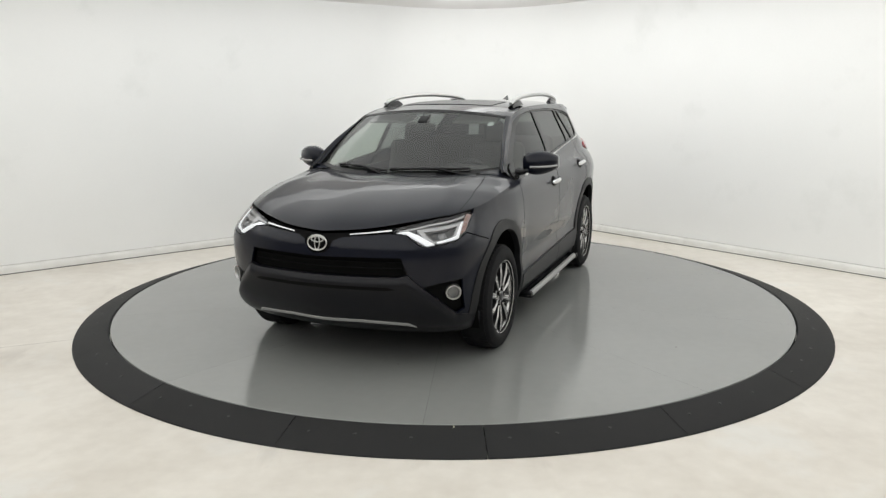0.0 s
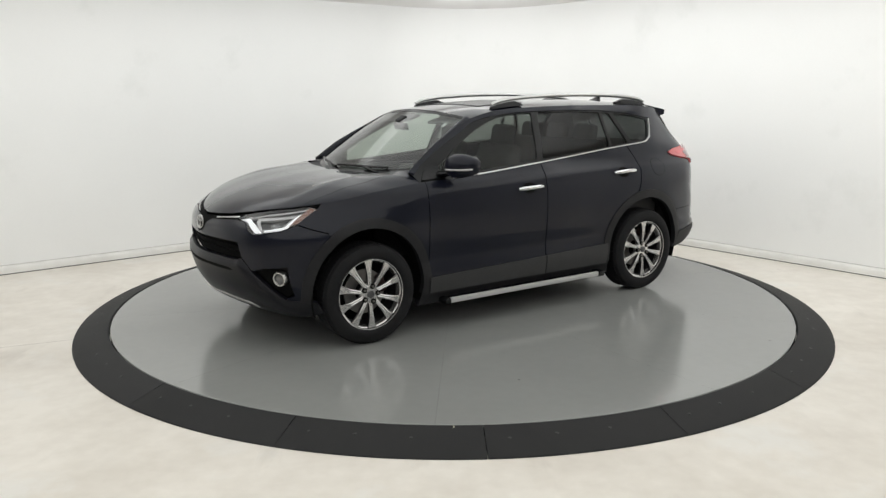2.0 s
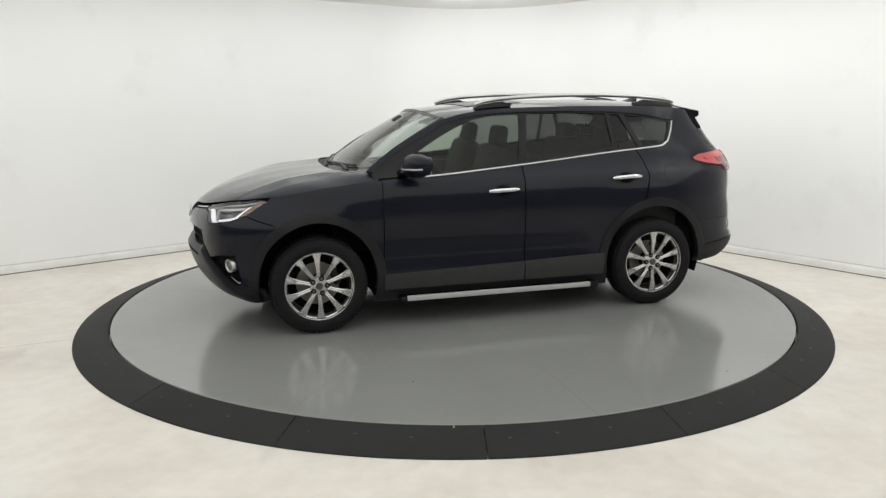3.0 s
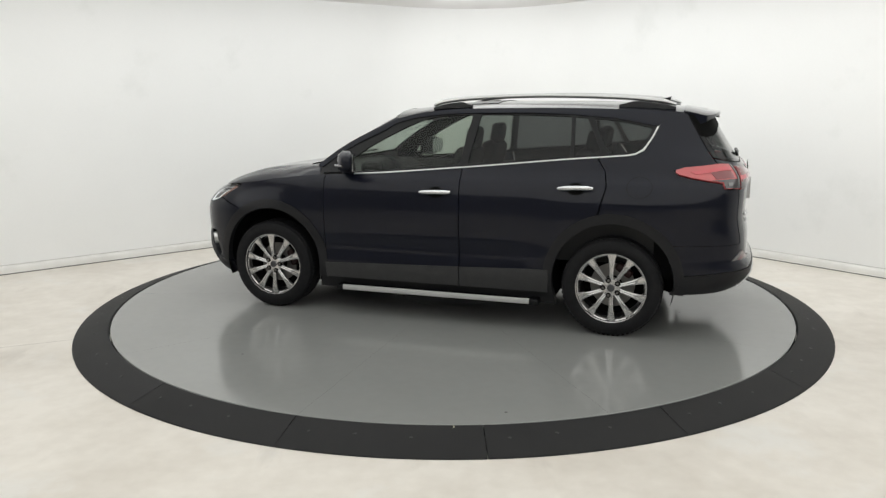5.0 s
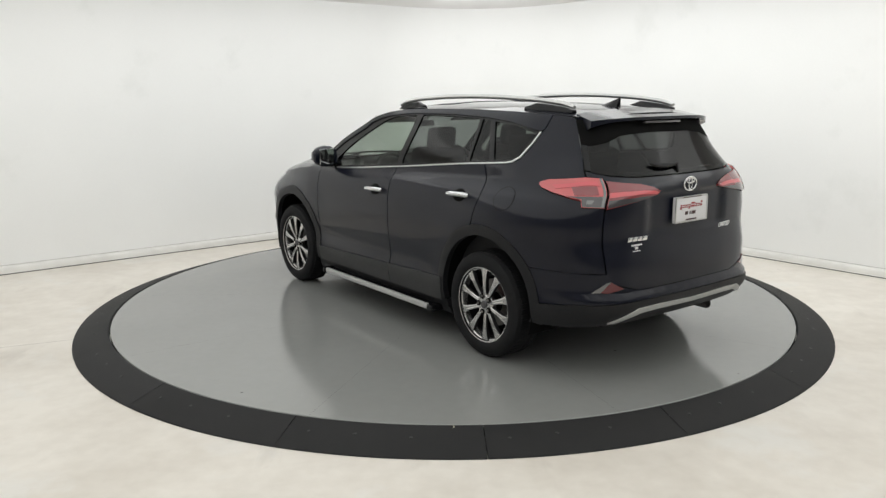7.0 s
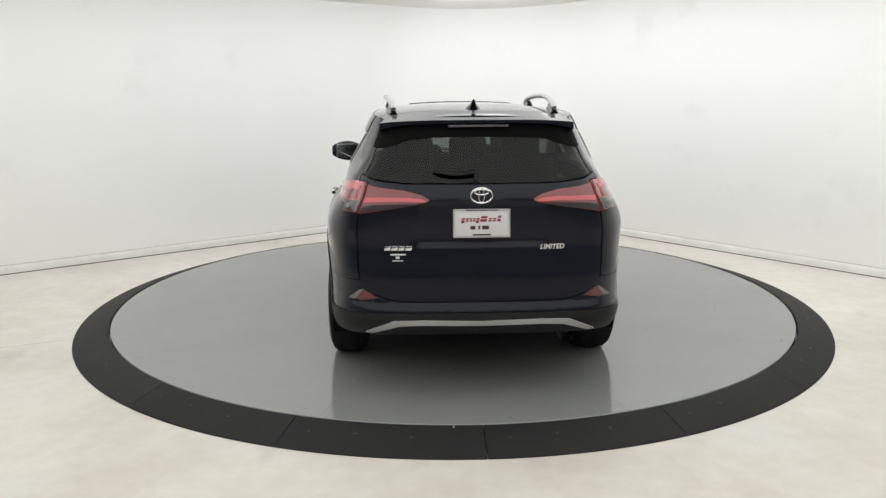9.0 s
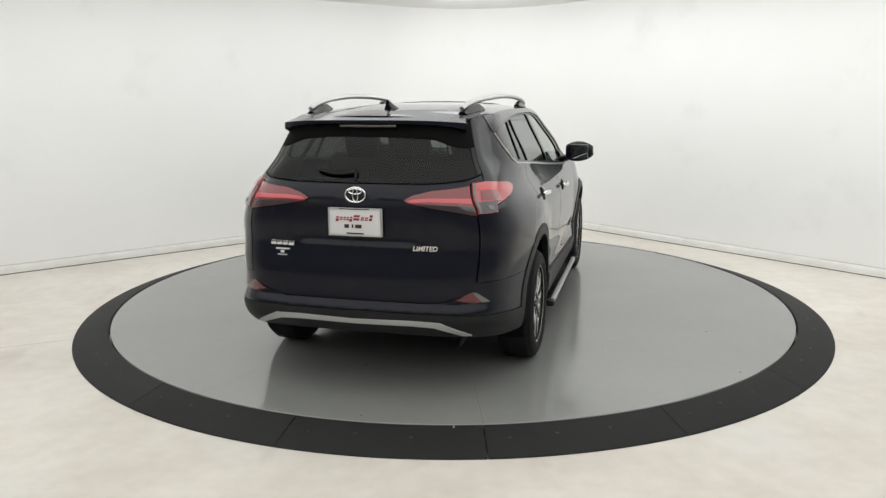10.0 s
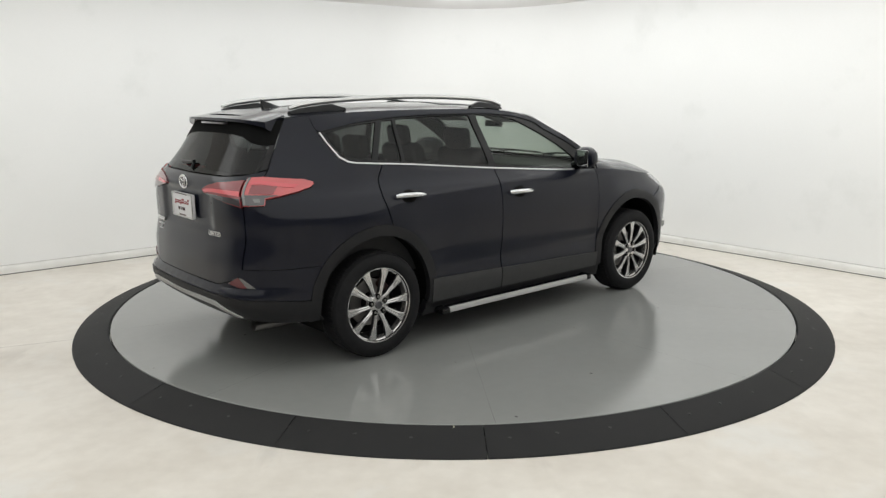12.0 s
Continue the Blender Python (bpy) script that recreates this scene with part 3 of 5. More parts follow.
    clads = both_sides("door_cladding", [(0.856, 0.288), (0.856, 0.40), (-0.222, 0.43), (-0.222, 0.288)], M_CLAD, "charcoal plastic cladding", parent=front_doors, off=0.014, thick=0.02)
    clads = both_sides("door_cladding", [(-0.23, 0.288), (-0.23, 0.43), (-0.885, 0.452), (-0.89, 0.40), (-0.885, 0.288)], M_CLAD, "charcoal plastic cladding", parent=rear_doors, off=0.014, thick=0.02)
    both_sides("sill", [(0.93, 0.19), (0.91, 0.29), (-0.92, 0.29), (-0.94, 0.19)], M_PLASTIC, "charcoal plastic sill", off=-0.006, thick=0.05)
    # door handles
    for doors, q0, q1, z in ((front_doors, 0.070, -0.165, 0.970), (rear_doors, -0.945, -1.185, 1.026)):
        for s, door in zip((1, -1), doors):
            pts = [skin(q0 + (q1 - q0) * k / 8, z + 0.006 * k / 8, 0.006 + 0.03 * math.sin(math.pi * min(1, max(0, (k + 0.6) / 9.2))) ** 0.5, s) for k in range(9)]
            part("handle", tube(pts, [0.010, 0.0155, 0.017, 0.017, 0.017, 0.017, 0.0175, 0.017, 0.012], 12), M_CHROME, door, "chrome door handle")
            # shade of the handle recess, laid on the skin as a black oval
            qm = (q0 + q1) / 2
            cup = [(qm + 0.062 * math.cos(2 * math.pi * k / 18), z + 0.004 + 0.041 * math.sin(2 * math.pi * k / 18)) for k in range(18)]
            part("recess_shade", sheet(cup, off=0.003, thick=0.004, side=s), M_VOID, door, "black oval drawn for the shade in the handle recess")
    # fuel flap
    flap = [(-1.47 + 0.066 * math.cos(2 * math.pi * k / 28), 1.05 + 0.068 * math.sin(2 * math.pi * k / 28)) for k in range(28)]
    part("fuel_flap", sheet(flap, off=0.0015, thick=0.004), M_PAINT, car)
    gap_ring = [(-1.47 + 0.069 * math.cos(2 * math.pi * k / 28), 1.05 + 0.071 * math.sin(2 * math.pi * k / 28)) for k in range(28)]
    part("flap_gap", sheet(gap_ring, [flap], off=0.0012, thick=0.002), M_VOID, car, "dark gap round the fuel flap")
    return front_doors, rear_doors


def hood_point(r, s, lift=0.0):
    """A point of the bonnet and fender tops: r from the nose edge to the windscreen, s from the centre line to the shoulder."""
    a = s if s >= 0 else -s
    # edge curves
    def nose(s_):
        q = QF + (1.75 - QF) * s_
        x, y = outline(q, spline(SHOULDER, q))
        return Vector((x, y, spline(SHOULDER, q)))
    def flank(r_):
        q = 1.75 + (0.90 - 1.75) * r_
        z = spline(SHOULDER, q)
        x, y = outline(q, z)
        return Vector((x, y, z))
    def cowl(s_):
        e = flank(1)
        k = s_ ** 5
        return Vector((1.15 - 0.05 * s_ ** 2, e.y * s_, 1.115 + 0.012 * s_ ** 2)).lerp(Vector((e.x, e.y * s_, e.z)), k)
    def spine(r_):
        x = 2.135 + (1.15 - 2.135) * r_
        return Vector((x, 0, spline([(0.0, 0.878), (0.06, 0.925), (0.15, 0.972), (0.3, 1.025), (0.5, 1.072), (0.75, 1.108), (1.0, 1.125)], r_)))
    e, b0, b1 = flank(r), nose(a), cowl(a)
    p = spine(r) * (1 - a) + e * a + b0 * (1 - r) + b1 * r - (nose(0) * (1 - a) + nose(1) * a) * (1 - r) - (cowl(0) * (1 - a) + cowl(1) * a) * r
    dome = 0.030 * math.sin(math.pi * min(1, r * 1.05)) ** 0.7 * (1 - a ** 2.2) * a * 2.0 if r < 0.95 else 0.0
    crease = 0.010 * math.exp(-((a - 0.62) / 0.06) ** 2) * math.sin(math.pi * r)
    crest = 0.050 * ease(0.70, 1.0, r) * a ** 3 * (1 - a ** 8)
    p.z += dome * 0.45 + crease + crest + lift
    p.y *= 1 if s >= 0 else -1
    return p


def car_top():
    cut = 0.80
    bm = patch(lambda u, v: hood_point(u ** 1.1 * 0.985, (v * 2 - 1) * cut), 36, 44)
    part("bonnet", bm, M_PAINT, car)
    for s in (1, -1):
        bm = patch(lambda u, v: hood_point(u ** 1.1, s * (cut + 0.006 + (1 - cut - 0.006) * v)), 36, 8)
        part("fender_top", bm, M_PAINT, car)
    bm = patch(lambda u, v: hood_point(0.02 + u * 0.96, (v * 2 - 1) * 0.95, -0.02), 12, 16)
    part("bonnet_liner", bm, M_VOID, car)
    # windscreen
    def screen(u, v, lift=0.0):
        s = v * 2 - 1
        a = abs(s)
        lo = Vector((1.125 - 0.235 * a ** 2.4, 0.725 * s, 1.105 + 0.045 * a ** 2))
        hi = Vector((0.42 - 0.07 * a ** 2.2, 0.60 * s, 1.555 - 0.050 * a ** 2))
        p = lo.lerp(hi, u)
        p.x += 0.010 * math.sin(math.pi * u)
        p.z += 0.014 * math.sin(math.pi * u) + lift
        return p
    part("windscreen", patch(screen, 10, 24), M_GLASS_F, car, "clear windscreen")
    for s in (1, -1):
        def post(u, v):
            q = 0.95 + (0.33 - 0.95) * u
            p = screen(u, 0.5 + 0.5 * s, 0.006).lerp(skin(q, spline(ROOF_EDGE, q), 0.004, s), v)
            p.z += 0.005 * math.sin(math.pi * v)
            return p
        part("screen_pillar", patch(post, 16, 6), M_PAINT, car)
        def corner_fill(u, v):
            a = screen(0.0, 0.5 + 0.5 * s, 0.005).lerp(skin(0.95, spline(ROOF_EDGE, 0.95), 0.003, s), v)
            b = hood_point(0.985, s * 0.985, 0.002).lerp(skin(0.90, spline(SHOULDER, 0.90), 0.002, s), v)
            return a.lerp(b, u)
        part("pillar_corner", patch(corner_fill, 6, 6), M_PAINT, car)
        part("pillar_foot", patch(lambda u, v: screen(0.0, 0.5 + s * (0.5 - 0.10 * v), 0.004).lerp(hood_point(0.985, s * (0.985 - 0.20 * v), 0.002), u), 8, 8), M_PAINT, car)
    part("screen_border", patch(lambda u, v: screen(0.955 + 0.045 * u, v, 0.002), 2, 24), M_BLACK, car, "black windscreen border")
    part("screen_foot_border", patch(lambda u, v: screen(-0.02 + 0.06 * u, v, 0.002), 2, 24), M_BLACK, car, "black windscreen border")
    part("cowl", patch(lambda u, v: hood_point(0.985, (v * 2 - 1) * 0.97, -0.012).lerp(screen(0.02, v, -0.010), u), 4, 24), M_PLASTIC, car, "black plastic cowl under the windscreen")
    # wipers
    for y0, y1, xx in ((0.54, -0.04, 0.0), (-0.05, -0.50, 0.0)):
        pts = [screen(0.03 + 0.034 * math.sin(math.pi * k / 10 * 0.8), 0.5 + (y0 + (y1 - y0) * k / 10) / 1.43, 0.018) for k in range(11)]
        wiper = part("wiper", tube(pts, 0.009, 6), M_BLACK, car, "black wiper blade")
        arm = [screen(-0.02, 0.5 + (y0 * 0.9) / 1.43, 0.01), screen(0.04, 0.5 + (y0 * 0.6 + y1 * 0.4) / 1.43, 0.03)]
        part("wiper_arm", tube(arm, 0.011, 6), M_BLACK, wiper)
    # roof
    def roof(u, v, lift=0.0):
        s = v * 2 - 1
        a = abs(s)
        xe = 0.33 + (-1.90 - 0.33) * u
        ze = spline(ROOF_EDGE, xe)
        ye = outline(xe if xe > -1.3 else q_at(xe, ze), ze)[1]
        zc = spline([(-1.92, 1.560), (-1.6, 1.592), (-1.0, 1.617), (-0.4, 1.618), (0.1, 1.592), (0.33, 1.565), (0.43, 1.553)], xe + 0.10 * (1 - u))
        x = xe + 0.10 * (1 - a ** 2.2) * (1 - u) ** 3
        return Vector((x, ye * s, ze + (zc - ze) * (1 - a ** 2.6) + lift))
    part("roof", patch(roof, 48, 36), M_PAINT, car)
    part("headliner", patch(lambda u, v: roof(0.02 + 0.96 * u, 0.04 + 0.92 * v, -0.035), 20, 12), M_HEAD, car, "light grey headliner")
    # sunroof
    part("sunroof", patch(lambda u, v: roof(0.13 + 0.20 * u, 0.18 + 0.64 * v, 0.004), 8, 16), M_BLACK, car, "dark glass sunroof")
    # roof rails
    for s in (1, -1):
        def at(k):
            x = 0.07 + (-1.69 - 0.07) * k
            y = (0.555 - 0.02 * k - 0.055 * max(0, k - 0.6) / 0.4) * s
            base = spline(ROOF_EDGE, x) + 0.028
            return x, y, base
        pts = []
        for i in range(25):
            k = 0.0 + i / 24
            x, y, base = at(k)
            pts.append((x, y, base + 0.019 + 0.041 * math.sin(math.pi * k) ** 0.45))
        roof_rail = part("roof_rail", tube(pts, [0.015] + [0.021] * 23 + [0.015], 12, 0.75), M_SATIN, car, "satin silver roof rail")
        for k0, k1 in ((0.0, 0.17), (0.78, 1.0)):
            rows = []
            n = 8
            for i in range(n + 1):
                k = k0 + (k1 - k0) * i / n
                x, y, base = at(k)
                lowered = 0.041 * math.sin(math.pi * k) ** 0.45
                inner_end = i / n if k0 == 0.0 else 1 - i / n
                h = max(0.012, lowered + 0.010) * (1 - 0.75 * ease(0.72, 1.0, inner_end))
                rows.append((x, y, base - 0.014, h + 0.004))
            bm = bmesh.new()
            ring = [[bm.verts.new((x, y + dy, z + hh)) for dy, hh in ((-0.024, 0), (-0.014, h), (0.014, h), (0.024, 0))] for x, y, z, h in rows]
            for r0, r1 in zip(ring, ring[1:]):
                for i in range(4):
                    bm.faces.new((r0[i], r0[(i + 1) % 4], r1[(i + 1) % 4], r1[i]))
            bm.faces.new(ring[0]), bm.faces.new(ring[-1])
            part("rail_foot", bm, M_BLACK, roof_rail, "black rail foot")
    # shark fin aerial
    bm = bmesh.new()
    rows = []
    for i in range(9):
        k = i / 8
        x = -1.42 - 0.20 * k
        h = 0.060 * (k ** 1.25)
        w = 0.056 * math.sin(math.pi * (0.12 + 0.74 * k))
        rows.append([bm.verts.new((x - 0.015 * t, w * g, 1.590 + h * t)) for t, g in ((0, -1), (0.45, -0.6), (1, -0.2), (1, 0.2), (0.45, 0.6), (0, 1))])
    for r0, r1 in zip(rows, rows[1:]):
        for i in range(5):
            bm.faces.new((r0[i], r0[i + 1], r1[i + 1], r1[i]))
    bm.faces.new(rows[-1])
    part("aerial", bm, M_BLACK, car, "black fin aerial")
    # spoiler
    def spoil(u, v, lo=0.0):
        s = v * 2 - 1
        a = abs(s)
        p0 = roof(0.93, 0.5 + 0.5 * s * 0.93)
        x1 = -1.988 + 0.09 * a ** 4
        p1 = Vector((x1, 0.556 * s, 1.534 - 0.018 * a ** 4))
        p = p0.lerp(p1, u)
        p.z += 0.006 - lo * (0.017 + 0.080 * (1 - u) ** 0.8 + 0.020 * a ** 6)
        return p
    bm = patch(lambda u, v: spoil(u, v), 8, 28)
    low = patch(lambda u, v: spoil(u, v, 1.0), 8, 28)
    merge(bm, low)
    bm.verts.ensure_lookup_table()
    n = 9 * 29
    def vid(i, j, k):
        return bm.verts[k * n + i * 29 + j]
    for j in range(28):
        bm.faces.new((vid(8, j, 0), vid(8, j + 1, 0), vid(8, j + 1, 1), vid(8, j, 1)))
    for j in (0, 28):
        for i in range(8):
            bm.faces.new((vid(i, j, 0), vid(i + 1, j, 0), vid(i + 1, j, 1), vid(i, j, 1)))
    spoiler = part("spoiler", bm, M_PAINT, car)
    bm = bmesh.new()
    box(bm, -1.985, -1.955, -0.17, 0.17, 1.500, 1.514, 0.004)
    part("brake_light", bm, M_SMOKE, spoiler, "unlit high brake light")


doors = car_shell()
car_top()


def whole(name, loop, material, label="", parent=None, **kw):
    return part(name, sheet(loop, both=True, **kw), material, parent or car, label)


def torus(r, t, m, flat=1.0, steps=40):
    bm = bmesh.new()
    lathe(bm, [(r + t * math.cos(2 * math.pi * k / 10), t * math.sin(2 * math.pi * k / 10)) for k in range(11)], steps)
    bm.transform(m @ Matrix.Diagonal((1, flat, 1, 1)))
    return bm


def oval(a, b, t, m, up=0.0):
    """A closed oval wire in the xy plane of m."""
    bm = bmesh.new()
    n, k = 36, 8
    rows = []
    for i in range(n):
        f = 2 * math.pi * i / n
        p, d = Vector((a * math.cos(f), up + b * math.sin(f), 0)), Vector((b * math.cos(f), a * math.sin(f), 0)).normalized()
        rows.append([bm.verts.new(p + d * t * math.cos(2 * math.pi * j / k) + Vector((0, 0, t * 0.8 * math.sin(2 * math.pi * j / k)))) for j in range(k)])
    for i in range(n):
        r0, r1 = rows[i], rows[(i + 1) % n]
        for j in range(k):
            bm.faces.new((r0[j], r0[(j + 1) % k], r1[(j + 1) % k], r1[j]))
    bm.transform(m)
    return bm


def emblem(m, w, h):
    """Three crossing chrome ovals."""
    bm = oval(w, h, 0.0046, m)
    merge(bm, oval(w * 0.26, h * 0.92, 0.0037, m))
    merge(bm, oval(w * 0.64, h * 0.36, 0.0037, m, h * 0.46))
    return bm


def car_front():
    bumper = [(2.6, 0.735), (2.41, 0.738), (2.25, 0.738), (2.22, 0.636), (2.15, 0.557), (2.06, 0.582), (1.89, 0.594), (1.885, 0.40), (1.955, 0.372), (1.75, 0.345), *arch(FA, 0.455, -3, 49), (1.63, 0.793), (1.835, 0.859), (1.94, 0.822), (2.13, 0.795), (2.165, 0.808), (2.225, 0.862), (2.30, 0.872), (2.50, 0.850), (2.535, 0.83), (2.548, 0.785), (2.572, 0.757), (2.6, 0.752)]
    whole("front_bumper", bumper, M_PAINT)
    upper = [(2.6, 0.752), (2.572, 0.757), (2.548, 0.785), (2.535, 0.83), (2.50, 0.850), (2.30, 0.872), (2.285, 0.905), *run(SHOULDER, 2.29, 2.6, 8, -0.006)]
    grille = whole("upper_grille", upper, M_VOID, "black upper grille", off=-0.012, thick=0.02)
    for s in (1, -1):
        part("grille_bar", sheet([(2.47, 0.866), (2.295, 0.891), (2.295, 0.883), (2.47, 0.861)], off=0.004, thick=0.02, side=s), M_CHROME, grille, "chrome grille bar")
    badge = pose(2.192, 0, 0.815) @ pose(0, 0, 0, 90, 0, 90) @ pose(0, 0, 0, -8, 0, 0)
    part("front_emblem", emblem(badge, 0.064, 0.045), M_SATIN, car, "chrome oval emblem")
    lower = [(2.6, 0.735), (2.25, 0.738), (2.22, 0.636), (2.27, 0.618), (2.6, 0.622)]
    low_grille = whole("lower_grille", lower, M_VOID, "black lower grille", off=-0.035, thick=0.03)
    for k in range(2):
        z = 0.662 + 0.036 * k
        whole("grille_slat", [(2.6, z), (2.25, z), (2.25, z + 0.009), (2.6, z + 0.009)], M_VOID, "black grille slat", low_grille, off=-0.022, thick=0.02)
    valance = [(2.6, 0.622), (2.27, 0.618), (2.222, 0.634), (2.15, 0.553), (1.958, 0.372), (1.75, 0.343), (1.76, 0.262), (1.88, 0.25), (2.05, 0.235), (2.3, 0.222), (2.6, 0.222)]
    edge = [Vector(p) for p in ((2.7, 0.622), (2.27, 0.618), (2.222, 0.634), (2.15, 0.553), (1.958, 0.372), (1.75, 0.343))]

    def proud(q, z, off, side):
        """The valance stands out of the bumper behind a sloping ledge along its upper edge."""
        p = Vector((q, z))
        near = 9.0
        for a, b in zip(edge, edge[1:]):
            k = min(1.0, max(0.0, (p - a).dot(b - a) / (b - a).length_squared))
            near = min(near, (p - a.lerp(b, k)).length)
        return skin(q, z, off + 0.024 * min(1.0, near / 0.034) * ease(1.76, 1.95, q) * ease(0.2, 0.3, z), side)

    val = whole("bumper_valance", valance, M_BUMPER, "satin dark bumper valance", off=0.004, thick=0.03, step=0.018, place=proud)
    # narrow dark band across the valance, below its ledge
    whole("valance_band", [(2.6, 0.573), (2.31, 0.567), (2.275, 0.555), (2.31, 0.549), (2.6, 0.553)], M_VOID, "narrow dark band under the valance ledge", val, off=0.006, thick=0.004, place=proud)
    whole("bumper_strip", [(2.6, 0.352), (2.44, 0.357), (2.24, 0.34), (2.205, 0.315), (2.245, 0.325), (2.44, 0.341), (2.6, 0.336)], M_SILVER, "satin silver bumper strip", val, off=0.010, thick=0.012, place=proud)
    # headlights
    loop = [(2.29, 0.880), (2.27, 0.904), (2.11, 0.940), (1.82, 0.968), (1.755, 0.955), (1.835, 0.866), (1.94, 0.828), (2.13, 0.80), (2.16, 0.813), (2.22, 0.866)]
    for s in (1, -1):
        lamp = part("headlight", sheet(loop, off=-0.045, thick=-0.045, side=s), M_HOUSING, car, "clear headlight with a white light guide")
        ring = [(2.185, 0.908), (1.835, 0.932), (1.91, 0.838), (2.10, 0.826)]
        hole = [(2.14, 0.893), (1.895, 0.912), (1.945, 0.852), (2.085, 0.840)]
        part("lamp_bezel", sheet(ring, [hole], off=-0.022, thick=0.02, side=s), M_CLEARWHITE, lamp, "bright lamp bezel")
        part("top_guide", sheet([(2.27, 0.896), (2.11, 0.931), (1.83, 0.958), (1.84, 0.948), (2.11, 0.921), (2.26, 0.889)], off=-0.016, thick=0.015, side=s), M_CLEARWHITE, lamp, "silver light guide")
        part("light_guide", sheet([(2.285, 0.882), (2.22, 0.893), (2.165, 0.872), (2.075, 0.818), (2.125, 0.812), (2.175, 0.845), (2.23, 0.878)], off=-0.012, thick=0.015, side=s), M_LED, lamp, "white running light")
        part("light_guide", sheet([(1.865, 0.925), (1.835, 0.930), (1.90, 0.842), (2.06, 0.824), (2.06, 0.834), (1.915, 0.856)], off=-0.012, thick=0.012, side=s), M_LED, lamp, "white running light")
        part("side_marker", sheet([(1.825, 0.962), (1.765, 0.952), (1.835, 0.874), (1.89, 0.856)], off=-0.008, thick=0.015, side=s), M_AMBER, lamp, "amber side marker")
        c, d = skin(2.01, 0.875, -0.05, s), skin(2.01, 0.875, 0.0, s)
        bm = bmesh.new()
        lathe(bm, [(0.0, 0.018), (0.018, 0.014), (0.032, 0.0), (0.036, 0.004), (0.038, 0.0), (0.038, -0.02)], 24)
        bm.transform(look(c, c - (d - c)))
        part("projector", bm, M_FOG, lamp, "round projector lamp")
        part("lens", sheet(loop, off=0.001, thick=0, side=s), M_LENS, lamp, "clear headlight lens")
        # fog lamp in its black bay
        bay = part("fog_bay", sheet([(2.15, 0.556), (2.06, 0.58), (1.892, 0.592), (1.888, 0.402), (1.957, 0.375)], off=-0.03, thick=0.0, side=s), M_VOID, car, "black fog lamp bay")
        c, d = skin(1.955, 0.514, -0.014, s), skin(1.955, 0.514, 0.06, s) + Vector((0.05, 0, 0))
        m = look(c, c + (c - d)) @ pose(0, 0, 0)
        bm = bmesh.new()
        lathe(bm, [(0.036, 0.004), (0.040, 0.014), (0.046, 0.014), (0.049, 0.0), (0.049, -0.03)], 28)
        bm.transform(m)
        part("fog_ring", bm, M_SATIN, bay, "chrome fog lamp ring")
        bm = bmesh.new()
        lathe(bm, [(0.0, 0.010), (0.02, 0.008), (0.037, 0.0)], 24)
        bm.transform(m)
        part("fog_lamp", bm, M_FOG, bay, "round fog lamp")


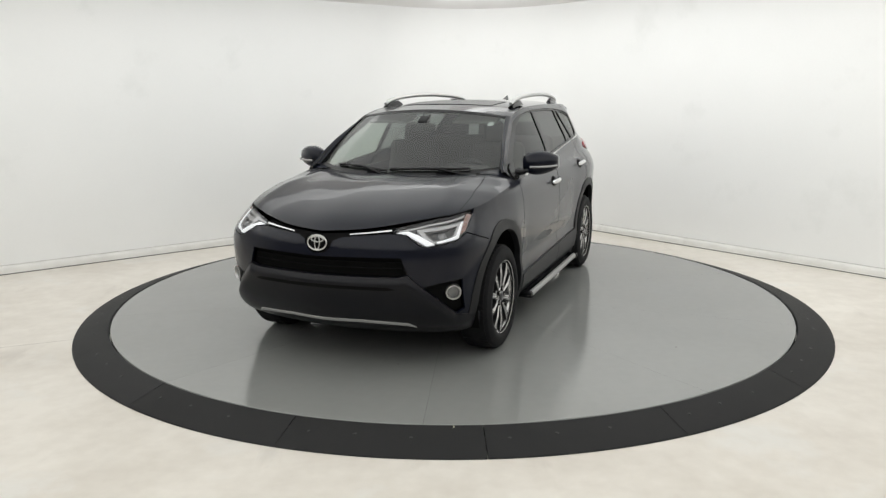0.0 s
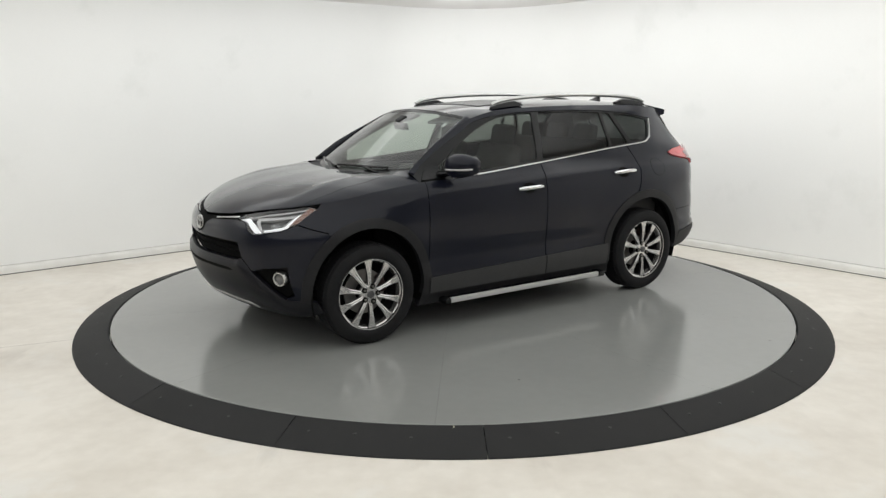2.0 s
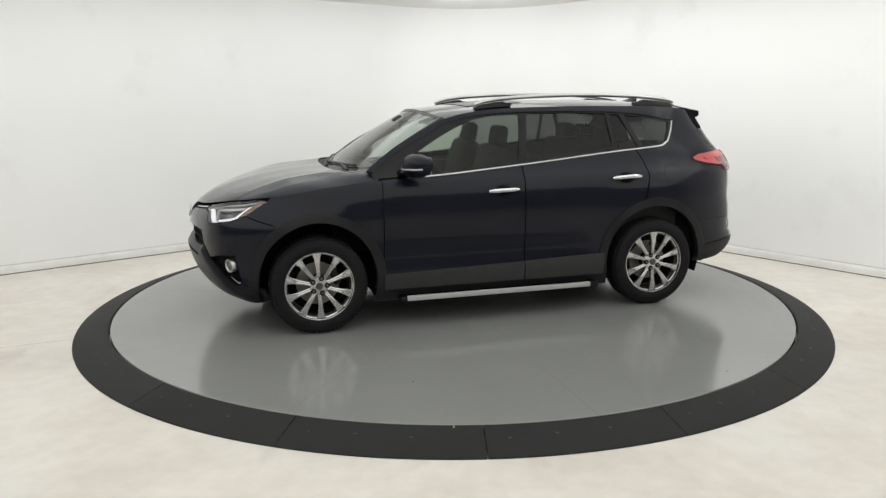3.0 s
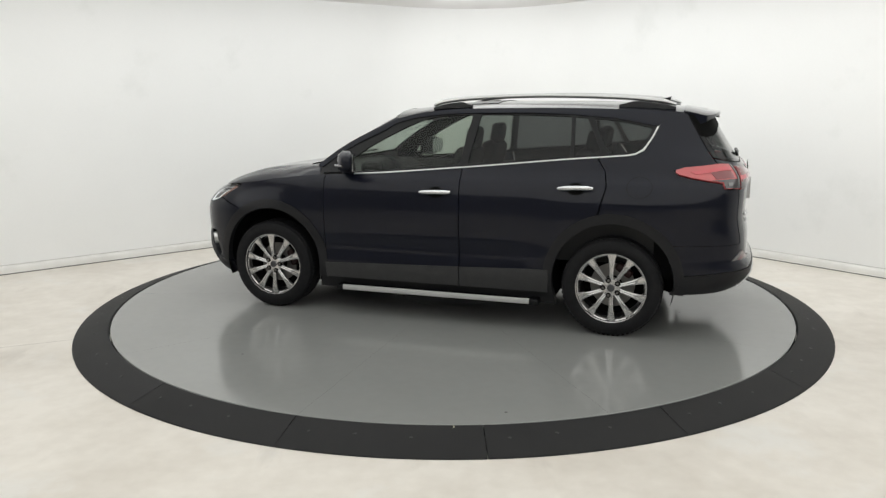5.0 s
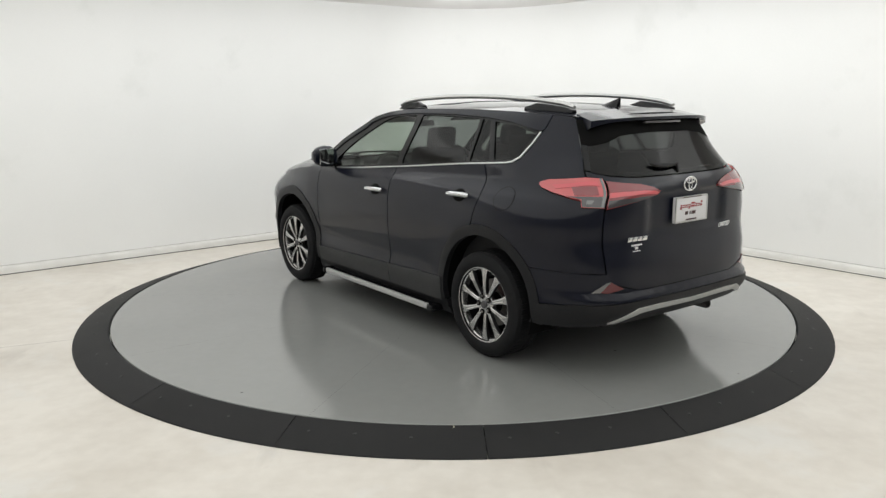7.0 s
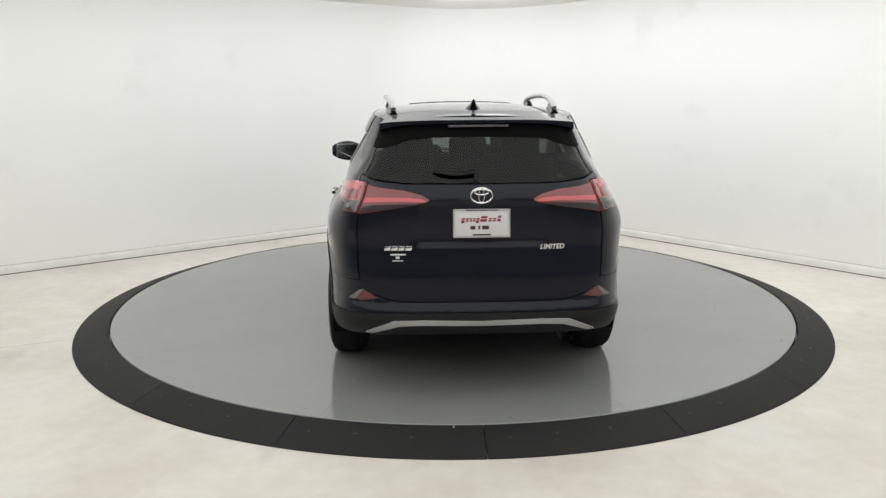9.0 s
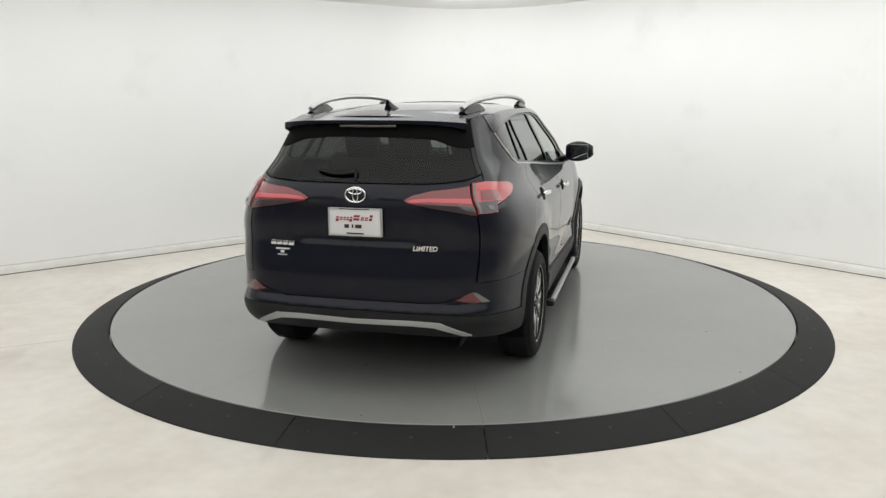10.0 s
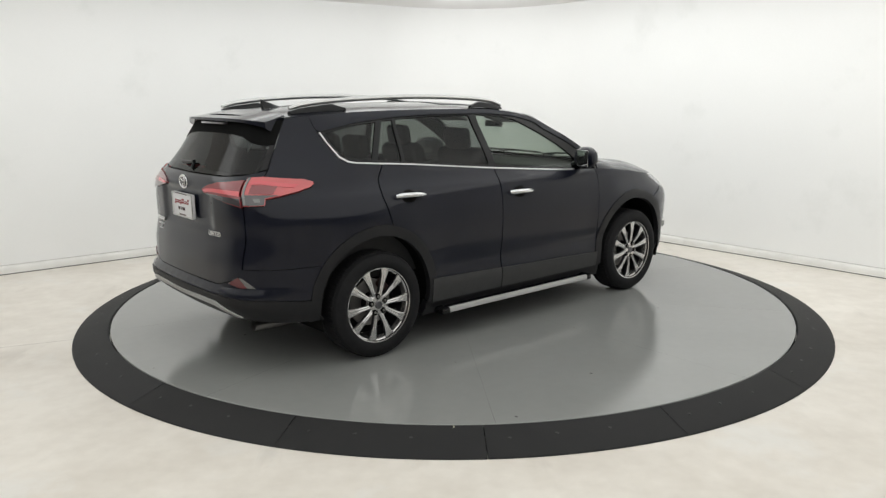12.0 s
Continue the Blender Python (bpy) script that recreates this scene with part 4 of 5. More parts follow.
def car_rear():
    gate_up = [(-2.5, 0.557), (-2.20, 0.557), (-2.105, 0.60), (-2.044, 0.672), (-2.029, 1.03), (-2.20, 1.075), (-2.285, 1.10), (-2.30, 1.118), (-2.26, 1.145), (-2.19, 1.168), (-2.01, 1.19), (-1.998, 1.206), (-1.906, 1.211), (-1.896, 1.240), (-2.04, 1.214), (-2.2, 1.198), (-2.5, 1.196)]
    def recessed(q, z, off, side):
        """The tailgate skin, set back round the number plate."""
        y = outline(q, z)[1]
        return skin(q, z, off - 0.016 * ease(0.40, 0.33, y) * ease(0.855, 0.885, z) * ease(1.13, 1.085, z), side)

    gate = whole("tailgate", gate_up, M_PAINT, step=0.02, place=recessed)
    glass = [(-2.5, 1.204), (-2.2, 1.206), (-2.04, 1.222), (-1.896, 1.247), (-1.836, 1.518), (-2.1, 1.522), (-2.5, 1.525)]
    whole("rear_screen", glass, M_GLASS_R, "dark tinted rear screen", gate, off=-0.002, thick=0)
    for s in (1, -1):
        part("screen_edge", sheet([(-1.892, 1.247), (-1.932, 1.241), (-1.878, 1.516), (-1.832, 1.52)], off=0.001, thick=0.006, side=s), M_BLACK, gate, "black rear screen edge")
    # black header, drawn deeper to hold the spoiler's shade and reflection on the glass
    part("screen_header_shade", sheet([(-1.864, 1.385), (-1.93, 1.382), (-2.0, 1.388), (-2.07, 1.402), (-2.15, 1.432), (-2.26, 1.444), (-2.5, 1.447), (-2.5, 1.53), (-1.832, 1.53)], both=True, off=0.0015, thick=0.004), M_VOID, gate, "black rear screen header with the spoiler's shade and reflection drawn in")
    badge = pose(-2.205, 0, 1.143) @ pose(0, 0, 0, 90, 0, -90)
    part("rear_emblem", emblem(badge, 0.059, 0.041), M_CHROME, gate, "chrome oval emblem")
    # tail lamps: outer on the body, inner on the gate
    outer = [(-1.650, 1.134), (-1.636, 1.150), (-1.640, 1.166), (-1.682, 1.183), (-1.9, 1.203), (-1.995, 1.198), (-2.018, 1.045), (-1.893, 1.047), (-1.876, 1.083), (-1.80, 1.095), (-1.70, 1.115)]
    inner = [(-2.013, 1.186), (-2.19, 1.164), (-2.258, 1.142), (-2.296, 1.118), (-2.282, 1.103), (-2.20, 1.079), (-2.032, 1.036)]
    for s in (1, -1):
        lamp = part("tail_lamp", sheet(outer, off=0.012, thick=0.03, side=s), M_RED, car, "red tail lamp with a clear lower strip")
        part("clear_strip", sheet([(-1.80, 1.098), (-1.86, 1.102), (-2.008, 1.106), (-2.017, 1.048), (-1.896, 1.050), (-1.879, 1.086)], off=0.0145, thick=0.004, side=s), M_SMOKE, lamp, "smoked clear lens strip")
        part("reverse_light", sheet([(-1.91, 1.082), (-1.95, 1.083), (-1.945, 1.064), (-1.915, 1.063)], off=0.0165, thick=0.004, side=s), M_FOG, lamp, "clear reversing light")
        part("lamp_divider", sheet([(-1.975, 1.196), (-1.99, 1.196), (-2.012, 1.05), (-1.998, 1.05)], off=0.0165, thick=0.004, side=s), M_FOG, lamp, "pale lens divider")
        part("light_guide", sheet([(-1.70, 1.155), (-1.90, 1.182), (-1.96, 1.180), (-1.965, 1.16), (-1.90, 1.162), (-1.72, 1.135)], off=0.0155, thick=0.003, side=s), M_PINK, lamp, "bright red light guide")
        part("inner_lens", sheet([(-1.80, 1.158), (-1.95, 1.158), (-1.965, 1.112), (-1.83, 1.106)], off=0.0145, thick=0.003, side=s), M_REDMID, lamp, "darker red inner lens")
        lid = part("gate_lamp", sheet(inner, off=0.010, thick=0.02, side=s), M_REDMID, car, "red tail lamp on the tailgate")
        part("light_guide", sheet([(-2.022, 1.124), (-2.10, 1.128), (-2.20, 1.128), (-2.26, 1.122), (-2.286, 1.112), (-2.27, 1.105), (-2.20, 1.110), (-2.10, 1.106), (-2.026, 1.098)], off=0.013, thick=0.003, side=s), M_PINK, lid, "bright red light guide")
        part("lower_lens", sheet([(-2.036, 1.042), (-2.20, 1.080), (-2.262, 1.099), (-2.2, 1.098), (-2.10, 1.092), (-2.032, 1.084)], off=0.012, thick=0.002, side=s), M_SMOKE, lid, "smoked lower lens")
    # bumper
    bumper = [(-2.5, 0.552), (-2.20, 0.552), (-2.11, 0.592), (-2.05, 0.669), *arch(RA, 0.455, 142.5, 184), (-1.66, 0.46), (-1.86, 0.487), (-2.16, 0.503), (-2.5, 0.505)]
    rear = whole("rear_bumper", bumper, M_PAINT, step=0.025)
    lowb = [(-2.5, 0.502), (-2.16, 0.50), (-1.86, 0.484), (-1.665, 0.456), (-1.66, 0.325), (-1.9, 0.34), (-2.05, 0.357), (-2.5, 0.36)]
    low = whole("bumper_valance", lowb, M_PLASTIC, "charcoal plastic lower bumper", off=0.008, thick=0.03)
    trim = [(-2.5, 0.456), (-2.28, 0.463), (-2.18, 0.458), (-2.065, 0.380), (-2.10, 0.378), (-2.20, 0.432), (-2.28, 0.438), (-2.5, 0.434)]
    whole("bumper_strip", trim, M_SILVER, "satin silver bumper strip", low, off=0.016, thick=0.014)
    for s in (1, -1):
        part("reflector", sheet([(-2.005, 0.562), (-2.065, 0.622), (-2.13, 0.577), (-2.05, 0.558)], off=0.006, thick=0.012, side=s), M_REDSMOKE, rear, "dark red reflector")
        part("reflector_lens", sheet([(-1.955, 0.560), (-2.04, 0.618), (-2.062, 0.622), (-2.008, 0.561)], off=0.006, thick=0.012, side=s), M_FOG, rear, "clear reflector lens")
    # a black sheet behind the panels gives the gaps their shadow
    part("gate_shadow_gap", sheet([(-2.5, 0.50), (-2.1, 0.50), (-2.0, 0.62), (-2.0, 1.24), (-2.5, 1.24)], both=True, off=-0.03, thick=0), M_VOID, car, "black sheet behind the tailgate for the shadow in its gaps")
    # plate
    bm = bmesh.new()
    box(bm, -2.222, -2.2, -0.156, 0.156, 0.915, 1.07, 0.004)
    plate = part("number_plate", bm, M_WHITE, car, "white dealer plate in a thin frame")
    bm = bmesh.new()
    for y0, y1, z0, z1 in ((-0.156, 0.156, 1.062, 1.07), (-0.156, 0.156, 0.915, 0.923), (-0.156, -0.148, 0.915, 1.07), (0.148, 0.156, 0.915, 1.07)):
        box(bm, -2.226, -2.219, y0, y1, z0, z1, 0.001)
    part("plate_frame", bm, M_SATIN, plate, "grey plate frame")
    # unreadable print and maker's mark as plain bars
    bm = bmesh.new()
    y = 0.112
    for w, h, drop in ((0.020, 0.020, 0.008), (0.017, 0.019, 0), (0.014, 0.019, 0), (0.014, 0.019, 0), (0.018, 0.019, 0.008), (0.040, 0.030, 0), (0.020, 0.019, 0), (0.020, 0.019, 0), (0.020, 0.032, 0)):
        b2 = bmesh.new()
        for z0, z1 in ((-drop, h * 0.42), (h * 0.62, h)):
            box(b2, -2.224, -2.2215, -w * 0.86, 0, z0, z1)
        for v in b2.verts:
            v.co.y -= v.co.z * 0.22
        merge(bm, b2, pose(0, y, 1.003))
        y -= w + 0.004
    part("plate_print", bm, M_REDINK, plate, "dark red printed bars")
    bm = bmesh.new()
    for y0, w in ((0.062, 0.036), (0.018, 0.012), (-0.002, 0.050)):
        box(bm, -2.224, -2.2215, y0 - w * 0.75, y0, 0.960, 0.980)
    part("plate_mark", bm, M_DARKINK, plate, "dark red maker's mark as plain bars")
    bm = bmesh.new()
    box(bm, -2.224, -2.2215, -0.05, 0.05, 0.926, 0.934)
    part("plate_small_print", bm, M_DARKINK, plate, "small dark printed line")
    bm = bmesh.new()
    box(bm, -2.227, -2.2255, -0.09, 0.09, 1.0635, 1.0685)
    part("frame_print", bm, M_DARKINK, plate, "small dark printed line")
    # model lettering: the maker's word as bars, the trim word as letters
    bm = bmesh.new()
    for y0, w in ((0.535, 0.034), (0.497, 0.036), (0.457, 0.032), (0.420, 0.036)):
        b2 = bmesh.new()
        box(b2, -0.004, 0.004, -w, 0, 0, 0.026, 0.002)
        for v in b2.verts:
            v.co.y -= v.co.z * 0.25
        merge(bm, b2, pose(outline(-2.2, 0.85)[0] - 0.012 + (y0 - 0.42) * 0.10, y0, 0.842, 0, 0, -5))
    part("model_badge", bm, M_CHROME, gate, "chrome model badge as plain bars")
    bm = bmesh.new()
    for y0, y1, z0, z1 in ((0.50, 0.415, 0.815, 0.823), (0.472, 0.450, 0.795, 0.809), (0.49, 0.43, 0.782, 0.787)):
        box(bm, -2.196, -2.184, y1, y0, z0, z1)
    part("dealer_sticker", bm, M_WHITE, gate, "small white dealer sticker")
    font = bpy.data.curves.new("trim_word", "FONT")
    font.body, font.size, font.extrude, font.shear, font.offset = "LIMITED", 0.038, 0.003, 0.2, 0.0012
    tmp = new("trim_word", font)
    bpy.context.view_layer.update()
    me = bpy.data.meshes.new_from_object(tmp.evaluated_get(bpy.context.evaluated_depsgraph_get()))
    bpy.data.objects.remove(tmp)
    me.materials.clear()
    me.materials.append(M_CHROME)
    word = new("trim_badge", me)
    word.parent = gate
    tagged(word, "chrome lettering LIMITED")
    word.matrix_basis = pose(-2.196, -0.324, 0.842) @ pose(0, 0, 0, 0, 0, 6) @ pose(0, 0, 0, 90, 0, -90)
    # rear wiper
    pts = [skin(-2.29 - 0.19 * k / 8, 1.262 - 0.014 * math.sin(math.pi * k / 8) - 0.008 * k / 8, 0.016, 1) for k in range(9)]
    wiper = part("rear_wiper", tube(pts, [0.005, 0.010, 0.013, 0.014, 0.014, 0.013, 0.012, 0.012, 0.012], 8), M_BLACK, car, "black rear wiper")
    part("wiper_pivot", tube([skin(-2.48, 1.215, 0.0, 1), skin(-2.48, 1.250, 0.014, 1)], 0.010, 10), M_BLACK, wiper)
    # tow eye cover, exhaust
    part("exhaust", tube([(-1.75, -0.52, 0.26), (-2.03, -0.52, 0.262)], 0.03, 14, cap=False), M_BRAKE, car, "steel exhaust pipe")


def mirror_pair():
    for s in (1, -1):
        rows = []
        bm = bmesh.new()
        n, k = 12, 10
        for i in range(n + 1):
            u = i / n
            y = 0.84 + 0.235 * u
            rad = (math.sin(math.pi * (0.10 + 0.83 * u)) ** 0.45)
            ring = []
            for j in range(k):
                a = 2 * math.pi * j / k
                ex, ez = math.cos(a), math.sin(a)
                sx = abs(ex) ** 0.75 * (1 if ex > 0 else -1)
                sz = abs(ez) ** 0.7 * (1 if ez > 0 else -1)
                back = 0.055 if ex < 0 else 0.085
                ring.append(bm.verts.new((0.645 - 0.075 * u ** 1.5 + sx * back * rad, y * s, 1.178 + 0.012 * u + sz * 0.094 * rad * (1 - 0.15 * u))))
            rows.append(ring)
        for r0, r1 in zip(rows, rows[1:]):
            for j in range(k):
                bm.faces.new((r0[j], r0[(j + 1) % k], r1[(j + 1) % k], r1[j]))
        bm.faces.new(rows[0]), bm.faces.new(rows[-1])
        mirror = part("door_mirror", bm, M_PAINT, car)
        mirror.data.set_sharp_from_angle(angle=radians(60))
        part("mirror_foot", tube([(0.70, 0.78 * s, 1.115), (0.69, 0.84 * s, 1.125), (0.66, 0.90 * s, 1.14)], [0.05, 0.04, 0.03], 10, 0.6), M_BLACK, mirror, "black mirror foot")
        part("indicator", tube([(0.722, 0.90 * s, 1.158), (0.712, 0.97 * s, 1.160), (0.672, 1.04 * s, 1.163), (0.612, 1.072 * s, 1.166)], 0.010, 8, 0.8), M_CLEARWHITE, mirror, "clear indicator strip")
        bm = pillow(0.008, 0.160, 0.125, pose(0.567, 0.960 * s, 1.184, 0, 0, 18 * s), 0.004)
        part("mirror_glass", bm, M_MIRROR, mirror, "mirror glass")
        part("sail_panel", sheet([(0.88, 1.085), (0.735, 1.092), (0.69, 1.172), (0.75, 1.185), (0.82, 1.155)], off=0.006, thick=0.01, side=s), M_BLACK, car, "black sail panel")


M_CAP = mat("grey_cap", (0.10, 0.10, 0.105), 0.35, 0.6)


def make_wheel():
    """One wheel with its face towards +y, its centre at the origin."""
    bm = bmesh.new()
    lathe(bm, [(0.0, -0.02), (0.060, -0.02), (0.072, -0.035), (0.072, -0.06), (0.0, -0.06)], 30, "y")
    wheel = part("wheel", bm, M_ALLOY, car, "ten-spoke machined alloy wheel")
    R = 0.348
    bm = bmesh.new()
    prof = [(0.236, -0.205), (0.262, -0.225), (0.30, -0.226), (0.332, -0.212), (R - 0.004, -0.185), (R, -0.11), (R - 0.004, -0.035), (0.332, -0.008), (0.30, 0.008), (0.265, 0.006), (0.246, -0.006), (0.238, -0.02)]
    lathe(bm, prof, 72, "y")
    tyre = part("tyre", bm, M_TYRE, wheel, "black road tyre")
    bm = bmesh.new()
    for k in range(64):
        for z0, w, sk in ((-0.165, 0.05, 1), (-0.055, 0.05, -1)):
            box(bm, -0.011, 0.011, z0 - w / 2, z0 + w / 2, R - 0.006, R + 0.0012, m=pose(0, 0, 0, 0, 360 / 64 * (k + (0.5 if sk > 0 else 0)), 0) @ pose(0, 0, 0, 0, 0, 0))
    tagged(part("tread", bm, M_TYRE, wheel, "black tread blocks", smooth=False), kind="stuff")
    bm = bmesh.new()
    lathe(bm, [(0.240, -0.006), (0.246, -0.004), (0.247, -0.012), (0.240, -0.022), (0.230, -0.026), (0.222, -0.05), (0.218, -0.19), (0.238, -0.2)], 72, "y")
    part("rim", bm, M_ALLOY, wheel)
    bm = bmesh.new()
    lathe(bm, [(0.219, -0.06), (0.217, -0.18)], 48, "y")
    part("rim_barrel", bm, M_ALLOY_DARK, wheel, "dark inner rim barrel")
    bm = bmesh.new()
    lathe(bm, [(0.07, -0.115), (0.155, -0.115), (0.155, -0.13), (0.07, -0.13)], 48, "y")
    part("brake_disc", bm, M_BRAKE, wheel, "grey steel brake disc")
    bm = bmesh.new()
    lathe(bm, [(0.0, -0.15), (0.215, -0.16)], 48, "y")
    part("back_plate", bm, M_VOID, wheel, "black plate behind the brake")
    part("brake_caliper", pillow(0.06, 0.06, 0.13, pose(-0.135, -0.115, 0.0, 0, 0, 0), 0.02), M_CALIPER, wheel, "red-brown brake caliper")
    # spokes in five pairs that open towards the rim
    b2 = bmesh.new()
    pts = [(0.050, 0.0165, -0.022), (0.09, 0.0125, -0.018), (0.15, 0.0155, -0.014), (0.20, 0.0215, -0.015), (0.239, 0.0325, -0.016)]
    rows = [[b2.verts.new((-w, y - 0.004, r)), b2.verts.new((-w * 0.45, y, r)), b2.verts.new((0, y - 0.003, r)), b2.verts.new((w * 0.45, y, r)), b2.verts.new((w, y - 0.004, r)), b2.verts.new((w * 0.7, y - 0.035, r)), b2.verts.new((-w * 0.7, y - 0.035, r))] for r, w, y in pts]
    for r0, r1 in zip(rows, rows[1:]):
        for j in range(7):
            b2.faces.new((r0[j], r0[(j + 1) % 7], r1[(j + 1) % 7], r1[j])).material_index = 1 if j >= 4 else 0
    b2.faces.new(rows[0]), b2.faces.new(rows[-1])
    first = part("spoke", b2, [M_ALLOY, M_ALLOY_DARK], wheel)
    for k in range(10):
        a = 72 * (k // 2) + (-17 if k % 2 else 17)
        ob = first if k == 0 else new("spoke", first.data)
        ob.parent = wheel
        ob.matrix_basis = pose(0, 0, 0, 0, a, 0)
    bm = bmesh.new()
    lathe(bm, [(0.0, -0.009), (0.022, -0.010), (0.026, -0.014), (0.026, -0.03)], 24, "y")
    part("centre_cap", bm, M_CAP, wheel, "grey centre cap")
    bm = bmesh.new()
    lathe(bm, [(0.0, -0.009), (0.007, -0.009), (0.009, -0.013), (0.009, -0.03)], 12, "y")
    # black discs on the hub face stand for the shade in the lug holes
    b3 = bmesh.new()
    lathe(b3, [(0.0, -0.0165), (0.0185, -0.0165), (0.0185, -0.03)], 14, "y")
    hole = part("lug_hole", b3, M_VOID, wheel, "black disc drawn for the shade in a lug hole")
    for k in range(5):
        ob = hole if k == 0 else new("lug_hole", hole.data)
        ob.parent = wheel
        ob["label"] = "black disc drawn for the shade in a lug hole"
        ob.matrix_basis = pose(0.055 * math.sin(radians(36 + 72 * k)), 0, 0.055 * math.cos(radians(36 + 72 * k)))
    nut = part("lug_nut", bm, M_BRAKE, wheel, "steel lug nut in a dark hole")
    for k in range(5):
        ob = nut if k == 0 else new("lug_nut", nut.data)
        ob.parent = wheel
        ob["label"] = "steel lug nut in a dark hole"
        ob.matrix_basis = pose(0.055 * math.sin(radians(36 + 72 * k)), 0, 0.055 * math.cos(radians(36 + 72 * k)))
    return wheel


def car_wheels():
    w = make_wheel()
    w.matrix_basis = pose(FA, 0.905, 0.3495, 0, 20, 0)
    copy_thing(w, pose(RA, 0.905, 0.3495, 0, 55, 0))
    copy_thing(w, pose(FA, -0.905, 0.3495, 0, 0, 180) @ pose(0, 0, 0, 0, 12, 0))
    copy_thing(w, pose(RA, -0.905, 0.3495, 0, 0, 180) @ pose(0, 0, 0, 0, 40, 0))


def running_boards():
    for s in (1, -1):
        bm = bmesh.new()
        box(bm, -0.78, 0.72, min(0.80 * s, 0.925 * s), max(0.80 * s, 0.925 * s), 0.196, 0.228, 0.008)
        board = part("running_board", bm, M_BLACK, car, "black running board with a silver edge")
        bm = bmesh.new()
        box(bm, -0.765, 0.705, min(0.905 * s, 0.935 * s), max(0.905 * s, 0.935 * s), 0.198, 0.236, 0.008)
        part("edge_strip", bm, M_SILVER, board, "satin silver edge strip")
        for x0, x1 in ((0.70, 0.75), (-0.83, -0.76)):
            bm = bmesh.new()
            box(bm, x0, x1, min(0.80 * s, 0.94 * s), max(0.80 * s, 0.94 * s), 0.192, 0.238, 0.012)
            part("end_cap", bm, M_BLACK, board, "black end cap")
        for x in (0.5, -0.55):
            bm = bmesh.new()
            box(bm, x - 0.03, x + 0.03, min(0.6 * s, 0.85 * s), max(0.6 * s, 0.85 * s), 0.19, 0.2, 0.002)
            part("bracket", bm, M_BLACK, board, "black bracket")


def seat(x, y, w, rear=False):
    bm = pillow(0.50, w, 0.16, pose(x + 0.02, y, 0.70, 0, -6, 0), 0.06)
    st = part("rear_seat" if rear else "front_seat", bm, M_SEAT, car, "black leather seat")
    part("backrest", pillow(0.14, w * 0.96, 0.62, pose(x - 0.29, y, 0.98, 0, -16, 0), 0.06), M_SEAT, st)
    for yy in ((y,) if not rear else (y - 0.36, y, y + 0.36)):
        part("headrest", pillow(0.09, 0.25, 0.17, pose(x - 0.395, yy, 1.345 if not rear else 1.325, 0, -10, 0), 0.045), M_SEAT, st)
        for d in (-0.05, 0.05):
            part("headrest_post", tube([(x - 0.375, yy + d, 1.22), (x - 0.395, yy + d, 1.32)], 0.007, 6), M_CHROME, st, "steel post")


